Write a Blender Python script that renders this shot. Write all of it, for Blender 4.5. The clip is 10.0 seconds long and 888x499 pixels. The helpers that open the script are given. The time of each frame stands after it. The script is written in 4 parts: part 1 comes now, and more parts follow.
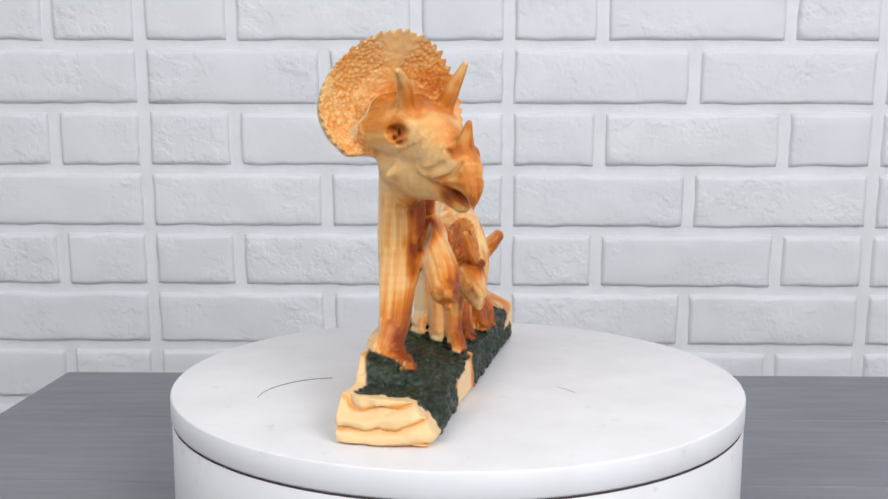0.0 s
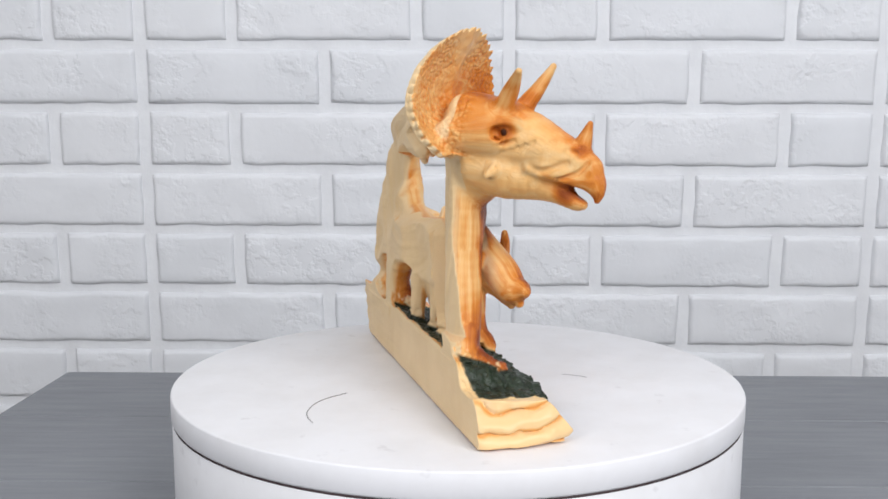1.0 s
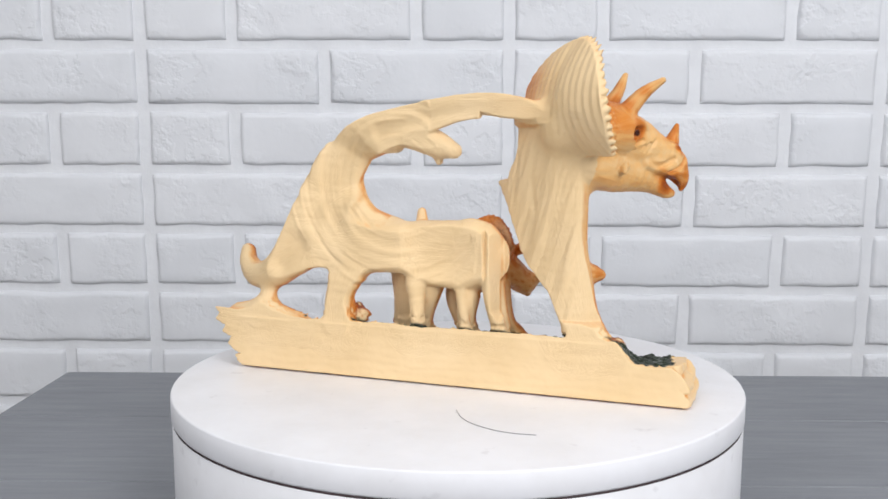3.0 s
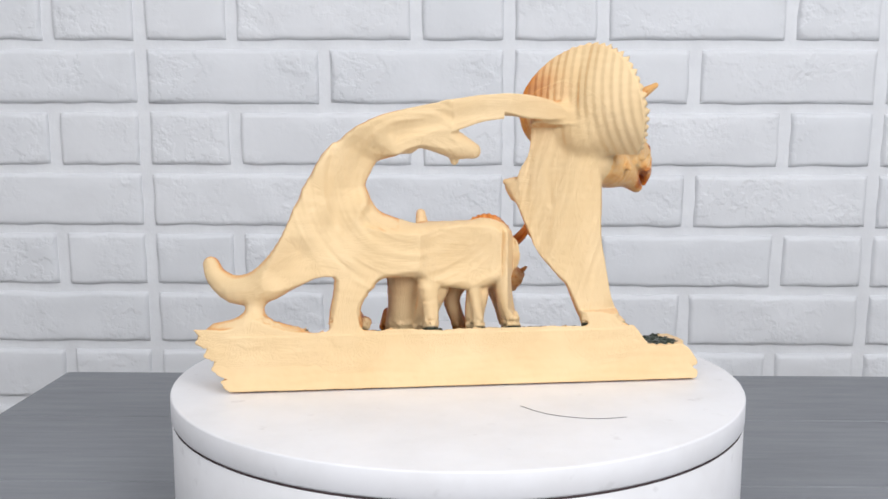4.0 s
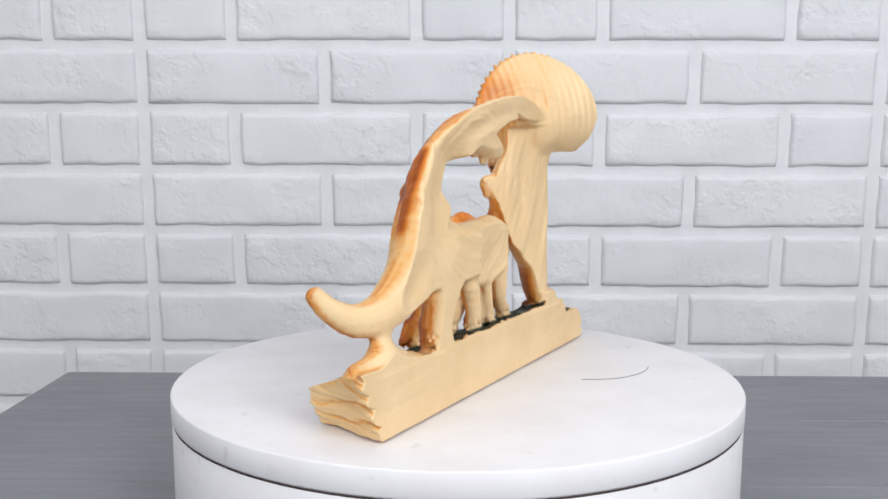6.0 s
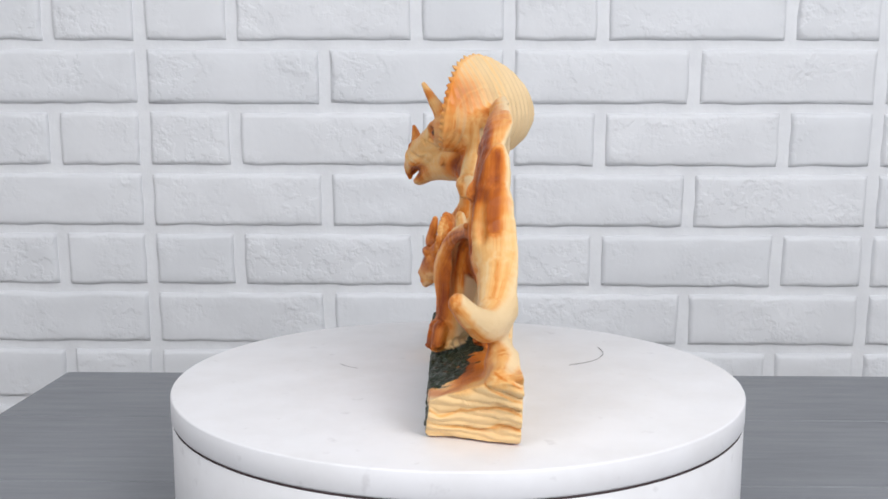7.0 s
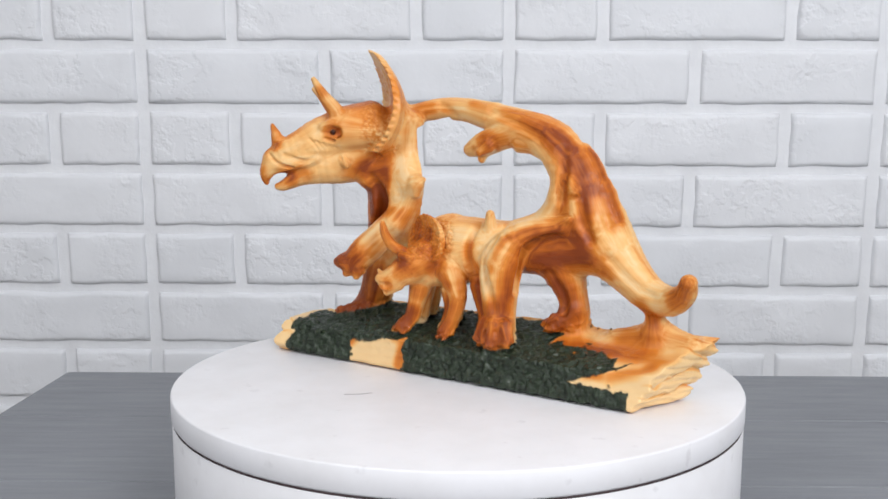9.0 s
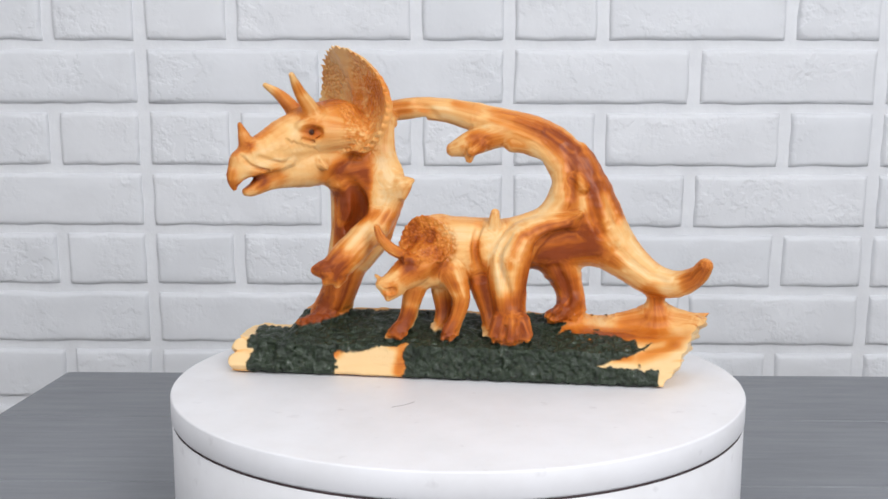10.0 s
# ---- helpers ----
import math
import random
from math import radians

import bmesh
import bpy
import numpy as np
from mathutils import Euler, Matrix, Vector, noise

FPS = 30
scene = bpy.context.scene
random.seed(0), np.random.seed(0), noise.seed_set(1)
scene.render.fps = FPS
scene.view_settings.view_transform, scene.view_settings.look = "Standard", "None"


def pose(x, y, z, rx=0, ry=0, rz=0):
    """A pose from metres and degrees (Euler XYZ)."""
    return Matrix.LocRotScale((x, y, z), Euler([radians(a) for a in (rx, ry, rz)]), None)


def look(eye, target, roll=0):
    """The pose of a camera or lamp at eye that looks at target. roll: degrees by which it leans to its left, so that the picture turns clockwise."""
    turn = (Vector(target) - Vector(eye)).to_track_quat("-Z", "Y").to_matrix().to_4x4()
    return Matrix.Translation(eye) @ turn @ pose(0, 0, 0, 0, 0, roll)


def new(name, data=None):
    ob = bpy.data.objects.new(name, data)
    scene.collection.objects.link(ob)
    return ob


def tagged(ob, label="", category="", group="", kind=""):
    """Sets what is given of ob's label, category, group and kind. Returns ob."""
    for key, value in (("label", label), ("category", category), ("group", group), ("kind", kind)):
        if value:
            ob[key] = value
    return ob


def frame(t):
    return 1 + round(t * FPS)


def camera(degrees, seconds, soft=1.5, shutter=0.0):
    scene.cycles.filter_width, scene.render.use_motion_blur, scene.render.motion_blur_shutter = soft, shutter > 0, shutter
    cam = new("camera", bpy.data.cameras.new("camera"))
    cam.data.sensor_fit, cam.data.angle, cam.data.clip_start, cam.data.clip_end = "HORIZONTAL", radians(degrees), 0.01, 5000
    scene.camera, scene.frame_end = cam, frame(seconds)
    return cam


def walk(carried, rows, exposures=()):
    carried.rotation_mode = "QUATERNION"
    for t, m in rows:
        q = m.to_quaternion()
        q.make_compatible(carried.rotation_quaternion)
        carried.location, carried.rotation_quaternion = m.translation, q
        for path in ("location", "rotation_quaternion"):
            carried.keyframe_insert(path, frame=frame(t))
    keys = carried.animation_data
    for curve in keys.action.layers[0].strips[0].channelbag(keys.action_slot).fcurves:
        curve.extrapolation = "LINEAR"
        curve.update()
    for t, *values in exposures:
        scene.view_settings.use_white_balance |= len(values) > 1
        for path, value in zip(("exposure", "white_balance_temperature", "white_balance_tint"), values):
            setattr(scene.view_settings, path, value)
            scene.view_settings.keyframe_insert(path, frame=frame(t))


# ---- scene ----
TABLE_Z = 0.75
DISC_Z = 0.825
DISC_R = 0.15

# ---- camera: stands still ----
EYE = (0.0, -0.5057, DISC_Z + 0.1303)
cam = camera(50.02, 10.0, soft=1.6)
AIM = look(EYE, (EYE[0] - math.sin(radians(0.814)) * math.cos(radians(6.96)),
                 EYE[1] + math.cos(radians(0.814)) * math.cos(radians(6.96)),
                 EYE[2] - math.sin(radians(6.96))), 0.13)
walk(cam, [(0, AIM), (10, AIM)], exposures=[(0, 0.0), (10, 0.0)])

# ---- light: white room, two softboxes assumed out of view, an added unseen ceiling panel ----
world = bpy.data.worlds.new("world")
scene.world = world
world.use_nodes = True
world.node_tree.nodes["Background"].inputs[0].default_value = (0.9, 0.95, 1.0, 1)
world.node_tree.nodes["Background"].inputs[1].default_value = 0.35


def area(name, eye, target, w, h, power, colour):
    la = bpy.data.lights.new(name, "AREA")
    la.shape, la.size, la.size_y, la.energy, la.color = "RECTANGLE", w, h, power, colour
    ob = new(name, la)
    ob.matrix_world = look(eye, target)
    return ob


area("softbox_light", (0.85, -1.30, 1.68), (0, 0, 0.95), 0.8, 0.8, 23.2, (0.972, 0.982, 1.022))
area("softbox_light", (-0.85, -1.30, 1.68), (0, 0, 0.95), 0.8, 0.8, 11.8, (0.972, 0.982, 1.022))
area("added_ceiling_fill", (0.0, -0.3, 2.4), (0, -0.2, 0), 1.2, 1.2, 3.5, (0.96, 0.98, 1.0))


# ---- materials ----
class Nodes:
    """A short way to write node materials."""

    def __init__(self, name):
        self.mat = bpy.data.materials.new(name)
        self.mat.use_nodes = True
        self.t = self.mat.node_tree
        self.bsdf = self.t.nodes["Principled BSDF"]

    def add(self, kind, **kw):
        n = self.t.nodes.new(kind)
        for k, v in kw.items():
            n.inputs[k.replace("_", " ")].default_value = v
        return n

    def link(self, a, b):
        self.t.links.new(a, b)

    def coords(self, scale=(1, 1, 1)):
        tc = self.add("ShaderNodeTexCoord")
        mp = self.add("ShaderNodeMapping")
        mp.inputs["Scale"].default_value = scale
        self.link(tc.outputs["Object"], mp.inputs["Vector"])
        return mp.outputs["Vector"]

    def noise(self, vec, scale, detail=4, rough=0.55):
        n = self.add("ShaderNodeTexNoise", Scale=scale, Detail=detail, Roughness=rough)
        self.link(vec, n.inputs["Vector"])
        return n.outputs["Fac"]

    def ramp(self, fac, stops):
        n = self.t.nodes.new("ShaderNodeValToRGB")
        while len(n.color_ramp.elements) < len(stops):
            n.color_ramp.elements.new(0.5)
        for e, (p, c) in zip(n.color_ramp.elements, stops):
            e.position = p
            e.color = (*c, 1) if len(c) == 3 else c
        self.link(fac, n.inputs["Fac"])
        return n.outputs["Color"]

    def mix(self, fac, a, b, blend="MIX"):
        n = self.t.nodes.new("ShaderNodeMix")
        n.data_type, n.blend_type = "RGBA", blend
        for sock, v in ((n.inputs[0], fac), (n.inputs[6], a), (n.inputs[7], b)):
            if isinstance(v, (int, float)):
                sock.default_value = v
            elif isinstance(v, tuple):
                sock.default_value = (*v, 1)
            else:
                self.link(v, sock)
        return n.outputs[2]

    def maths(self, op, a, b=0.0, clamp=False):
        n = self.t.nodes.new("ShaderNodeMath")
        n.operation, n.use_clamp = op, clamp
        for sock, v in ((n.inputs[0], a), (n.inputs[1], b)):
            if isinstance(v, (int, float)):
                sock.default_value = v
            else:
                self.link(v, sock)
        return n.outputs[0]

    def attr(self, name):
        n = self.t.nodes.new("ShaderNodeAttribute")
        n.attribute_name = name
        return n.outputs["Fac"]

    def bump(self, height, strength, distance):
        n = self.add("ShaderNodeBump", Strength=strength, Distance=distance)
        self.link(height, n.inputs["Height"])
        self.link(n.outputs["Normal"], self.bsdf.inputs["Normal"])

    def set(self, **kw):
        for k, v in kw.items():
            sock = self.bsdf.inputs[k.replace("_", " ")]
            if isinstance(v, (int, float)):
                sock.default_value = v
            elif isinstance(v, tuple):
                sock.default_value = (*v, 1)
            else:
                self.link(v, sock)
        return self


def brick_paint():
    n = Nodes("white_brick_paint")
    v = n.coords()
    oi = n.add("ShaderNodeObjectInfo")
    shift = n.add("ShaderNodeVectorMath")
    shift.operation = "MULTIPLY_ADD"
    n.link(oi.outputs["Random"], shift.inputs[0])
    shift.inputs[1].default_value = (7, 3, 5)
    n.link(v, shift.inputs[2])
    vec = shift.outputs[0]
    blot = n.noise(vec, 14, 3)
    col = n.ramp(blot, [(0.3, (0.77, 0.78, 0.80)), (0.7, (0.82, 0.83, 0.85))])
    tone = n.ramp(oi.outputs["Random"], [(0.0, (0.96, 0.965, 0.97)), (1.0, (1, 1, 1))])
    n.set(Base_Color=n.mix(1.0, col, tone, "MULTIPLY"), Roughness=0.6)
    chips = n.ramp(n.noise(vec, 55, 3, 0.6), [(0.42, (0, 0, 0)), (0.56, (1, 1, 1))])
    area_mask = n.ramp(n.noise(vec, 11, 2), [(0.38, (0, 0, 0)), (0.60, (1, 1, 1))])
    n.bump(n.maths("ADD", n.maths("MULTIPLY", chips, area_mask), n.maths("MULTIPLY", n.noise(vec, 140, 3), 0.25)), 0.5, 0.0016)
    return n.mat


def mortar_paint():
    n = Nodes("white_mortar_paint")
    v = n.coords()
    n.set(Base_Color=n.ramp(n.noise(v, 30, 4), [(0.3, (0.76, 0.77, 0.79)), (0.7, (0.82, 0.83, 0.845))]), Roughness=0.65)
    n.bump(n.noise(v, 90, 4), 0.4, 0.002)
    return n.mat


def plaster(name, colour, rough=0.7):
    n = Nodes(name)
    v = n.coords()
    c2 = tuple(c * 0.93 for c in colour)
    n.set(Base_Color=n.ramp(n.noise(v, 6, 4), [(0.3, c2), (0.7, colour)]), Roughness=rough)
    n.bump(n.noise(v, 60, 4), 0.2, 0.002)
    return n.mat


def grey_wood():
    n = Nodes("grey_painted_wood")
    v = n.coords((1.5, 14, 14))
    oi = n.add("ShaderNodeObjectInfo")
    grain = n.noise(v, 9, 6, 0.65)
    blot = n.noise(n.coords(), 9, 3)
    col = n.ramp(grain, [(0.25, (0.165, 0.174, 0.19)), (0.5, (0.205, 0.214, 0.232)), (0.8, (0.25, 0.26, 0.278))])
    col = n.mix(0.35, col, n.ramp(blot, [(0.3, (0.16, 0.168, 0.184)), (0.7, (0.255, 0.265, 0.283))]))
    n.set(Base_Color=col, Roughness=n.ramp(grain, [(0.2, (0.55,) * 3), (0.8, (0.42,) * 3)]))
    n.bump(grain, 0.35, 0.0012)
    return n.mat


def white_plastic(name, rough, shade=1.0):
    n = Nodes(name)
    v = n.coords()
    smudge = n.noise(v, 22, 5, 0.6)
    speck = n.ramp(n.noise(v, 75, 3), [(0.66, (1, 1, 1)), (0.74, (0.80, 0.79, 0.79))])
    col = n.ramp(smudge, [(0.3, (0.82 * shade, 0.81 * shade, 0.815 * shade)), (0.6, (0.88 * shade, 0.875 * shade, 0.89 * shade))])
    n.set(Base_Color=n.mix(0.6, col, n.mix(1.0, col, speck, "MULTIPLY")), Roughness=n.ramp(smudge, [(0.3, (rough + 0.1,) * 3), (0.7, (rough,) * 3)]))
    n.bump(n.noise(v, 400, 2), 0.05, 0.0005)
    return n.mat


def plain(name, colour, rough, metal=0.0):
    n = Nodes(name)
    n.set(Base_Color=colour, Roughness=rough, Metallic=metal)
    return n.mat


def figurine_paint():
    """Resin cast painted like carved wood: cream back, amber front with brown airbrush, dark green moss."""
    n = Nodes("figurine_paint")
    v = n.coords()
    stain_and_shade, moss, raw, eye = n.attr("stain_and_shade"), n.attr("moss"), n.attr("raw"), n.attr("eye")
    # wood lines carved round the body
    wave = n.add("ShaderNodeTexWave", Scale=70.0, Distortion=9.0, Detail=2.0)
    wave.inputs["Detail Scale"].default_value = 0.5
    wave.bands_direction = "Z"
    wave.inputs["Distortion"].default_value = 5.0
    n.link(v, wave.inputs["Vector"])
    lines = wave.outputs["Fac"]
    # brown wash drawn out along each limb, and fine grain inside it
    flow = n.t.nodes.new("ShaderNodeAttribute")
    flow.attribute_name = "flow"
    along = n.add("ShaderNodeVectorMath")
    along.operation = "MULTIPLY_ADD"
    n.link(v, along.inputs[0])
    along.inputs[1].default_value = (6, 6, 6)
    n.link(flow.outputs["Vector"], along.inputs[2])
    broad = n.maths("SUBTRACT", n.noise(along.outputs[0], 2.4, 3, 0.5), 0.49)
    fine = n.maths("SUBTRACT", n.noise(along.outputs[0], 11, 3, 0.6), 0.5)
    limb = n.attr("limb")
    s = n.maths("MULTIPLY", stain_and_shade, n.maths("ADD", n.maths("MULTIPLY", broad, 1.2), 1.03))
    s = n.maths("ADD", s, n.maths("MULTIPLY", n.maths("MULTIPLY", broad, 0.50), limb))
    s = n.maths("ADD", s, n.maths("MULTIPLY", n.maths("MULTIPLY", fine, 0.26), limb))
    s = n.maths("ADD", s, n.maths("MULTIPLY", n.maths("SUBTRACT", n.noise(v, 60, 4), 0.5), 0.06))
    cells = n.add("ShaderNodeTexVoronoi", Scale=540.0)
    n.link(v, cells.inputs["Vector"])
    s = n.maths("ADD", s, n.maths("MULTIPLY", n.maths("MULTIPLY", n.maths("SUBTRACT", cells.outputs["Distance"], 0.40), n.attr("scute")), 0.32))
    s = n.maths("ADD", s, n.maths("MULTIPLY", n.maths("SUBTRACT", lines, 0.6), 0.03), True)
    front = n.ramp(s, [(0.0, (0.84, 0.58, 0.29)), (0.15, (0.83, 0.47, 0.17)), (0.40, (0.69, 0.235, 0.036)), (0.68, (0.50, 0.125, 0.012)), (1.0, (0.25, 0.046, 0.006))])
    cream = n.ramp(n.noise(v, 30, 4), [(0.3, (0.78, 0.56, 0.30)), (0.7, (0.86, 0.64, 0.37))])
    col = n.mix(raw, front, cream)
    leaf = n.noise(v, 260, 4, 0.7)
    # The palest stop paints small grey glints of the leaves into the colour.
    green = n.ramp(leaf, [(0.3, (0.005, 0.008, 0.004)), (0.5, (0.016, 0.027, 0.013)), (0.62, (0.027, 0.041, 0.022)), (0.72, (0.15, 0.17, 0.145))])
    col = n.mix(moss, col, green)
    col = n.mix(eye, col, (0.045, 0.012, 0.006))
    n.set(Base_Color=col, Specular_IOR_Level=n.maths("ADD", n.maths("MULTIPLY", moss, 0.12), 0.30))
    rough = n.mix(raw, (0.36, 0.36, 0.36), (0.5, 0.5, 0.5))
    rough = n.mix(moss, rough, n.ramp(leaf, [(0.4, (0.55,) * 3), (0.65, (0.22,) * 3)]))
    n.set(Roughness=n.mix(eye, rough, (0.08, 0.08, 0.08)))
    h = n.maths("ADD", n.maths("MULTIPLY", fine, 1.6), n.maths("MULTIPLY", lines, 0.22))
    h = n.maths("ADD", h, n.maths("MULTIPLY", n.noise(v, 220, 4), 0.4))
    h = n.maths("SUBTRACT", h, n.maths("MULTIPLY", n.maths("MULTIPLY", cells.outputs["Distance"], n.attr("scute")), 3.0))
    h = n.maths("ADD", h, n.maths("MULTIPLY", n.maths("MULTIPLY", leaf, moss), 3.5))
    n.bump(h, 0.5, 0.0006)
    return n.mat


BRICK = brick_paint()
MORTAR = mortar_paint()
WALL = plaster("white_wall_paint", (0.80, 0.80, 0.80))
CEIL = plaster("white_ceiling_paint", (0.82, 0.82, 0.82))
FLOOR = plaster("grey_floor_laminate", (0.35, 0.33, 0.31), 0.5)
WOOD = grey_wood()
TOP_WHITE = white_plastic("turntable_top_white", 0.42, 0.93)
BODY_WHITE = white_plastic("turntable_body_white", 0.35, 0.88)
SEAM = plain("dark_gap_shade", (0.035, 0.018, 0.02), 0.7)
HAIR = plain("dark_hair", (0.14, 0.13, 0.13), 0.6)
RESIN = figurine_paint()


# ---- building helpers ----
def part(name, bm, mat, parent=None, label=""):
    me = bpy.data.meshes.new(name)
    bm.normal_update()
    bm.to_mesh(me)
    bm.free()
    if mat:
        me.materials.append(mat)
    ob = new(name, me)
    if parent:
        ob.parent = parent
    if label:
        tagged(ob, label)
    return ob


def box(x0, x1, y0, y1, z0, z1, bevel=0.0, segs=2):
    bm = bmesh.new()
    bmesh.ops.create_cube(bm, size=1)
    for v in bm.verts:
        v.co = Vector(((x0 + x1) / 2 + v.co.x * (x1 - x0), (y0 + y1) / 2 + v.co.y * (y1 - y0), (z0 + z1) / 2 + v.co.z * (z1 - z0)))
    if bevel:
        bmesh.ops.bevel(bm, geom=bm.edges[:], offset=bevel, segments=segs, affect="EDGES", profile=0.5)
    return bm


def lathe(profile, n=128):
    """A solid of revolution from (radius, z) pairs."""
    bm = bmesh.new()
    rings = []
    for r, z in profile:
        if r == 0:
            rings.append([bm.verts.new((0, 0, z))])
        else:
            rings.append([bm.verts.new((r * math.cos(2 * math.pi * i / n), r * math.sin(2 * math.pi * i / n), z)) for i in range(n)])
    for a, b in zip(rings, rings[1:]):
        for i in range(n):
            j = (i + 1) % n
            if len(a) == 1:
                bm.faces.new((a[0], b[i], b[j]))
            elif len(b) == 1:
                bm.faces.new((a[i], b[0], a[j]))
            else:
                bm.faces.new((a[i], b[i], b[j], a[j]))
    bmesh.ops.recalc_face_normals(bm, faces=bm.faces)
    for f in bm.faces:
        f.smooth = True
    return bm


# ---- room ----
def room():
    def slab(name, b, mat, label, cat):
        return tagged(part(name, b, mat), label, cat, kind="structure")
    slab("floor", box(-2.2, 2.2, -3.2, 0.70, -0.1, 0.0), FLOOR, "plain grey laminate floor of the studio", "floor")
    slab("ceiling", box(-2.2, 2.2, -3.2, 0.70, 2.6, 2.7), CEIL, "plain white painted ceiling", "ceiling")
    slab("wall_west", box(-2.3, -2.2, -3.2, 0.70, 0.0, 2.6), WALL, "plain white painted side wall", "wall")
    slab("wall_east", box(2.2, 2.3, -3.2, 0.70, 0.0, 2.6), WALL, "plain white painted side wall", "wall")
    slab("wall_south", box(-2.3, 2.3, -3.3, -3.2, 0.0, 2.6), WALL, "plain white painted wall behind the camera", "wall")
    slab("wall_north", box(-2.3, 2.3, 0.70, 0.80, 0.0, 2.6), WALL, "plain white wall behind the brick facing", "wall")


room()

# brick facing: its own frame, u along the wall, v up its face, w out of the wall
FACING = Matrix.Translation((-0.0154, 0.5791, DISC_Z + 0.1303)) @ pose(0, 0, 0, 3.55, 0, -0.274)
PITCH_U, PITCH_V, GAP = 0.2064, 0.0696, 0.0105


def brick_mesh(w, h, seed):
    """A cast brick of width w and height h, soft edges and an uneven face; the face looks along -y."""
    rnd = random.Random(seed)
    nx, nz = max(8, int(w / 0.0085)), 9
    off = Vector((rnd.uniform(0, 50), rnd.uniform(0, 50), rnd.uniform(0, 50)))
    bm = bmesh.new()
    rim = 0.0055

    def line(n, length):
        inner = [rim + (length - 2 * rim) * i / (n - 4) for i in range(n - 3)]
        return [0.0, rim * 0.25, rim * 0.6] + inner[0:] + [length - rim * 0.6, length - rim * 0.25, length]

    xs, zs = line(nx, w), line(nz, h)
    grid = []
    for z in zs:
        row = []
        for x in xs:
            dx, dz = min(x, w - x), min(z, h - z)
            ex, ez = max(0, 1 - dx / rim), max(0, 1 - dz / rim)
            drop = min(1.0, math.sqrt(ex * ex + ez * ez))
            y = -0.0052 * math.sqrt(max(0, 1 - drop * drop))
            p = Vector((x, 0, z))
            k = noise.noise(p * 28 + off)
            y += (0.0014 * k + 0.0012 * noise.noise(p * 75 + off)) * (1 - drop)
            wob = 0.0016 * noise.noise(p * 45 + off * 2)
            wz = 0.0018 * noise.noise(p * 38 - off)
            row.append(bm.verts.new((x - w / 2 + wob * (dx < rim * 1.3), y, z - h / 2 + wz * (dz < rim * 1.3))))
        grid.append(row)
    for a, b in zip(grid, grid[1:]):
        for i in range(len(a) - 1):
            f = bm.faces.new((a[i], a[i + 1], b[i + 1], b[i]))
            f.smooth = True
    # sides down to the mortar
    ring = grid[0] + [r[-1] for r in grid[1:]] + grid[-1][-2::-1] + [r[0] for r in grid[-2:0:-1]]
    back = [bm.verts.new((v.co.x, 0.004, v.co.z)) for v in ring]
    for i in range(len(ring)):
        j = (i + 1) % len(ring)
        bm.faces.new((ring[j], ring[i], back[i], back[j]))
    bmesh.ops.recalc_face_normals(bm, faces=bm.faces)
    return bm


def brick_wall():
    slab = tagged(part("wall_brick", box(-2.15, 2.15, 0.0, 0.03, -0.93, 1.45), MORTAR),
                  "white painted brick wall with wide soft joints", "brick wall", kind="structure")
    slab.matrix_world = FACING
    n = 0
    rest = []
    for row in range(-18, 13):
        v0 = 0.1030 - PITCH_V * row
        if v0 - GAP > 1.44 or v0 < -0.92:
            continue
        if row % 2:
            cuts = [-0.3405 + PITCH_U * k for k in range(-8, 12)]
        else:
            cuts = []
            for k in range(-8, 12):
                cuts.append(-0.3405 + PITCH_U * (k - 0.5))
                if k % 2 == 0:
                    cuts.append(-0.3405 + PITCH_U * k)
        for a, b in zip(cuts, cuts[1:]):
            if a < -2.1 or b > 2.1:
                continue
            w, h = b - a - GAP - 0.003, PITCH_V - GAP
            at = ((a + b) / 2, -0.0005, v0 + h / 2)
            n += 1
            if -1 <= row <= 8 and -0.70 < (a + b) / 2 < 0.70:
                ob = part("brick", brick_mesh(w, h, n), BRICK, slab)
                ob.location = at
            else:
                rest.append((at, w, h))
    bm = bmesh.new()
    for (x, y, z), w, h in rest:
        lo = [bm.verts.new((x + sx * w / 2, 0.002, z + sz * h / 2)) for sx, sz in ((-1, -1), (1, -1), (1, 1), (-1, 1))]
        hi = [bm.verts.new((x + sx * (w / 2 - 0.003), -0.007, z + sz * (h / 2 - 0.003))) for sx, sz in ((-1, -1), (1, -1), (1, 1), (-1, 1))]
        bm.faces.new(hi)
        for i in range(4):
            bm.faces.new((lo[i], lo[(i + 1) % 4], hi[(i + 1) % 4], hi[i]))
    bmesh.ops.recalc_face_normals(bm, faces=bm.faces)
    tagged(part("brickwork", bm, BRICK, slab), kind="stuff")


brick_wall()


# ---- table ----
def table():
    root = tagged(new("table"), "grey painted wooden plank table under the turntable", "table")
    x0, x1, y0, y1 = -0.336, 0.95, -0.75, 0.294
    root.location = (0, 0, 0)
    edges = [y0, -0.58, -0.40, -0.245, -0.105, 0.035, 0.165, y1]
    for a, b in zip(edges, edges[1:]):
        part("plank", box(x0, x1, a + 0.0006, b - 0.0006, TABLE_Z - 0.028, TABLE_Z, 0.0007, 2), WOOD, root)
    for y in (y0 + 0.05, y1 - 0.07):
        part("apron", box(x0 + 0.05, x1 - 0.05, y, y + 0.02, TABLE_Z - 0.12, TABLE_Z - 0.028, 0.002), WOOD, root)
    for x in (x0 + 0.03, x1 - 0.09):
        for y in (y0 + 0.03, y1 - 0.09):
            part("leg", box(x, x + 0.06, y, y + 0.06, 0.0, TABLE_Z - 0.028, 0.003), WOOD, root)


table()


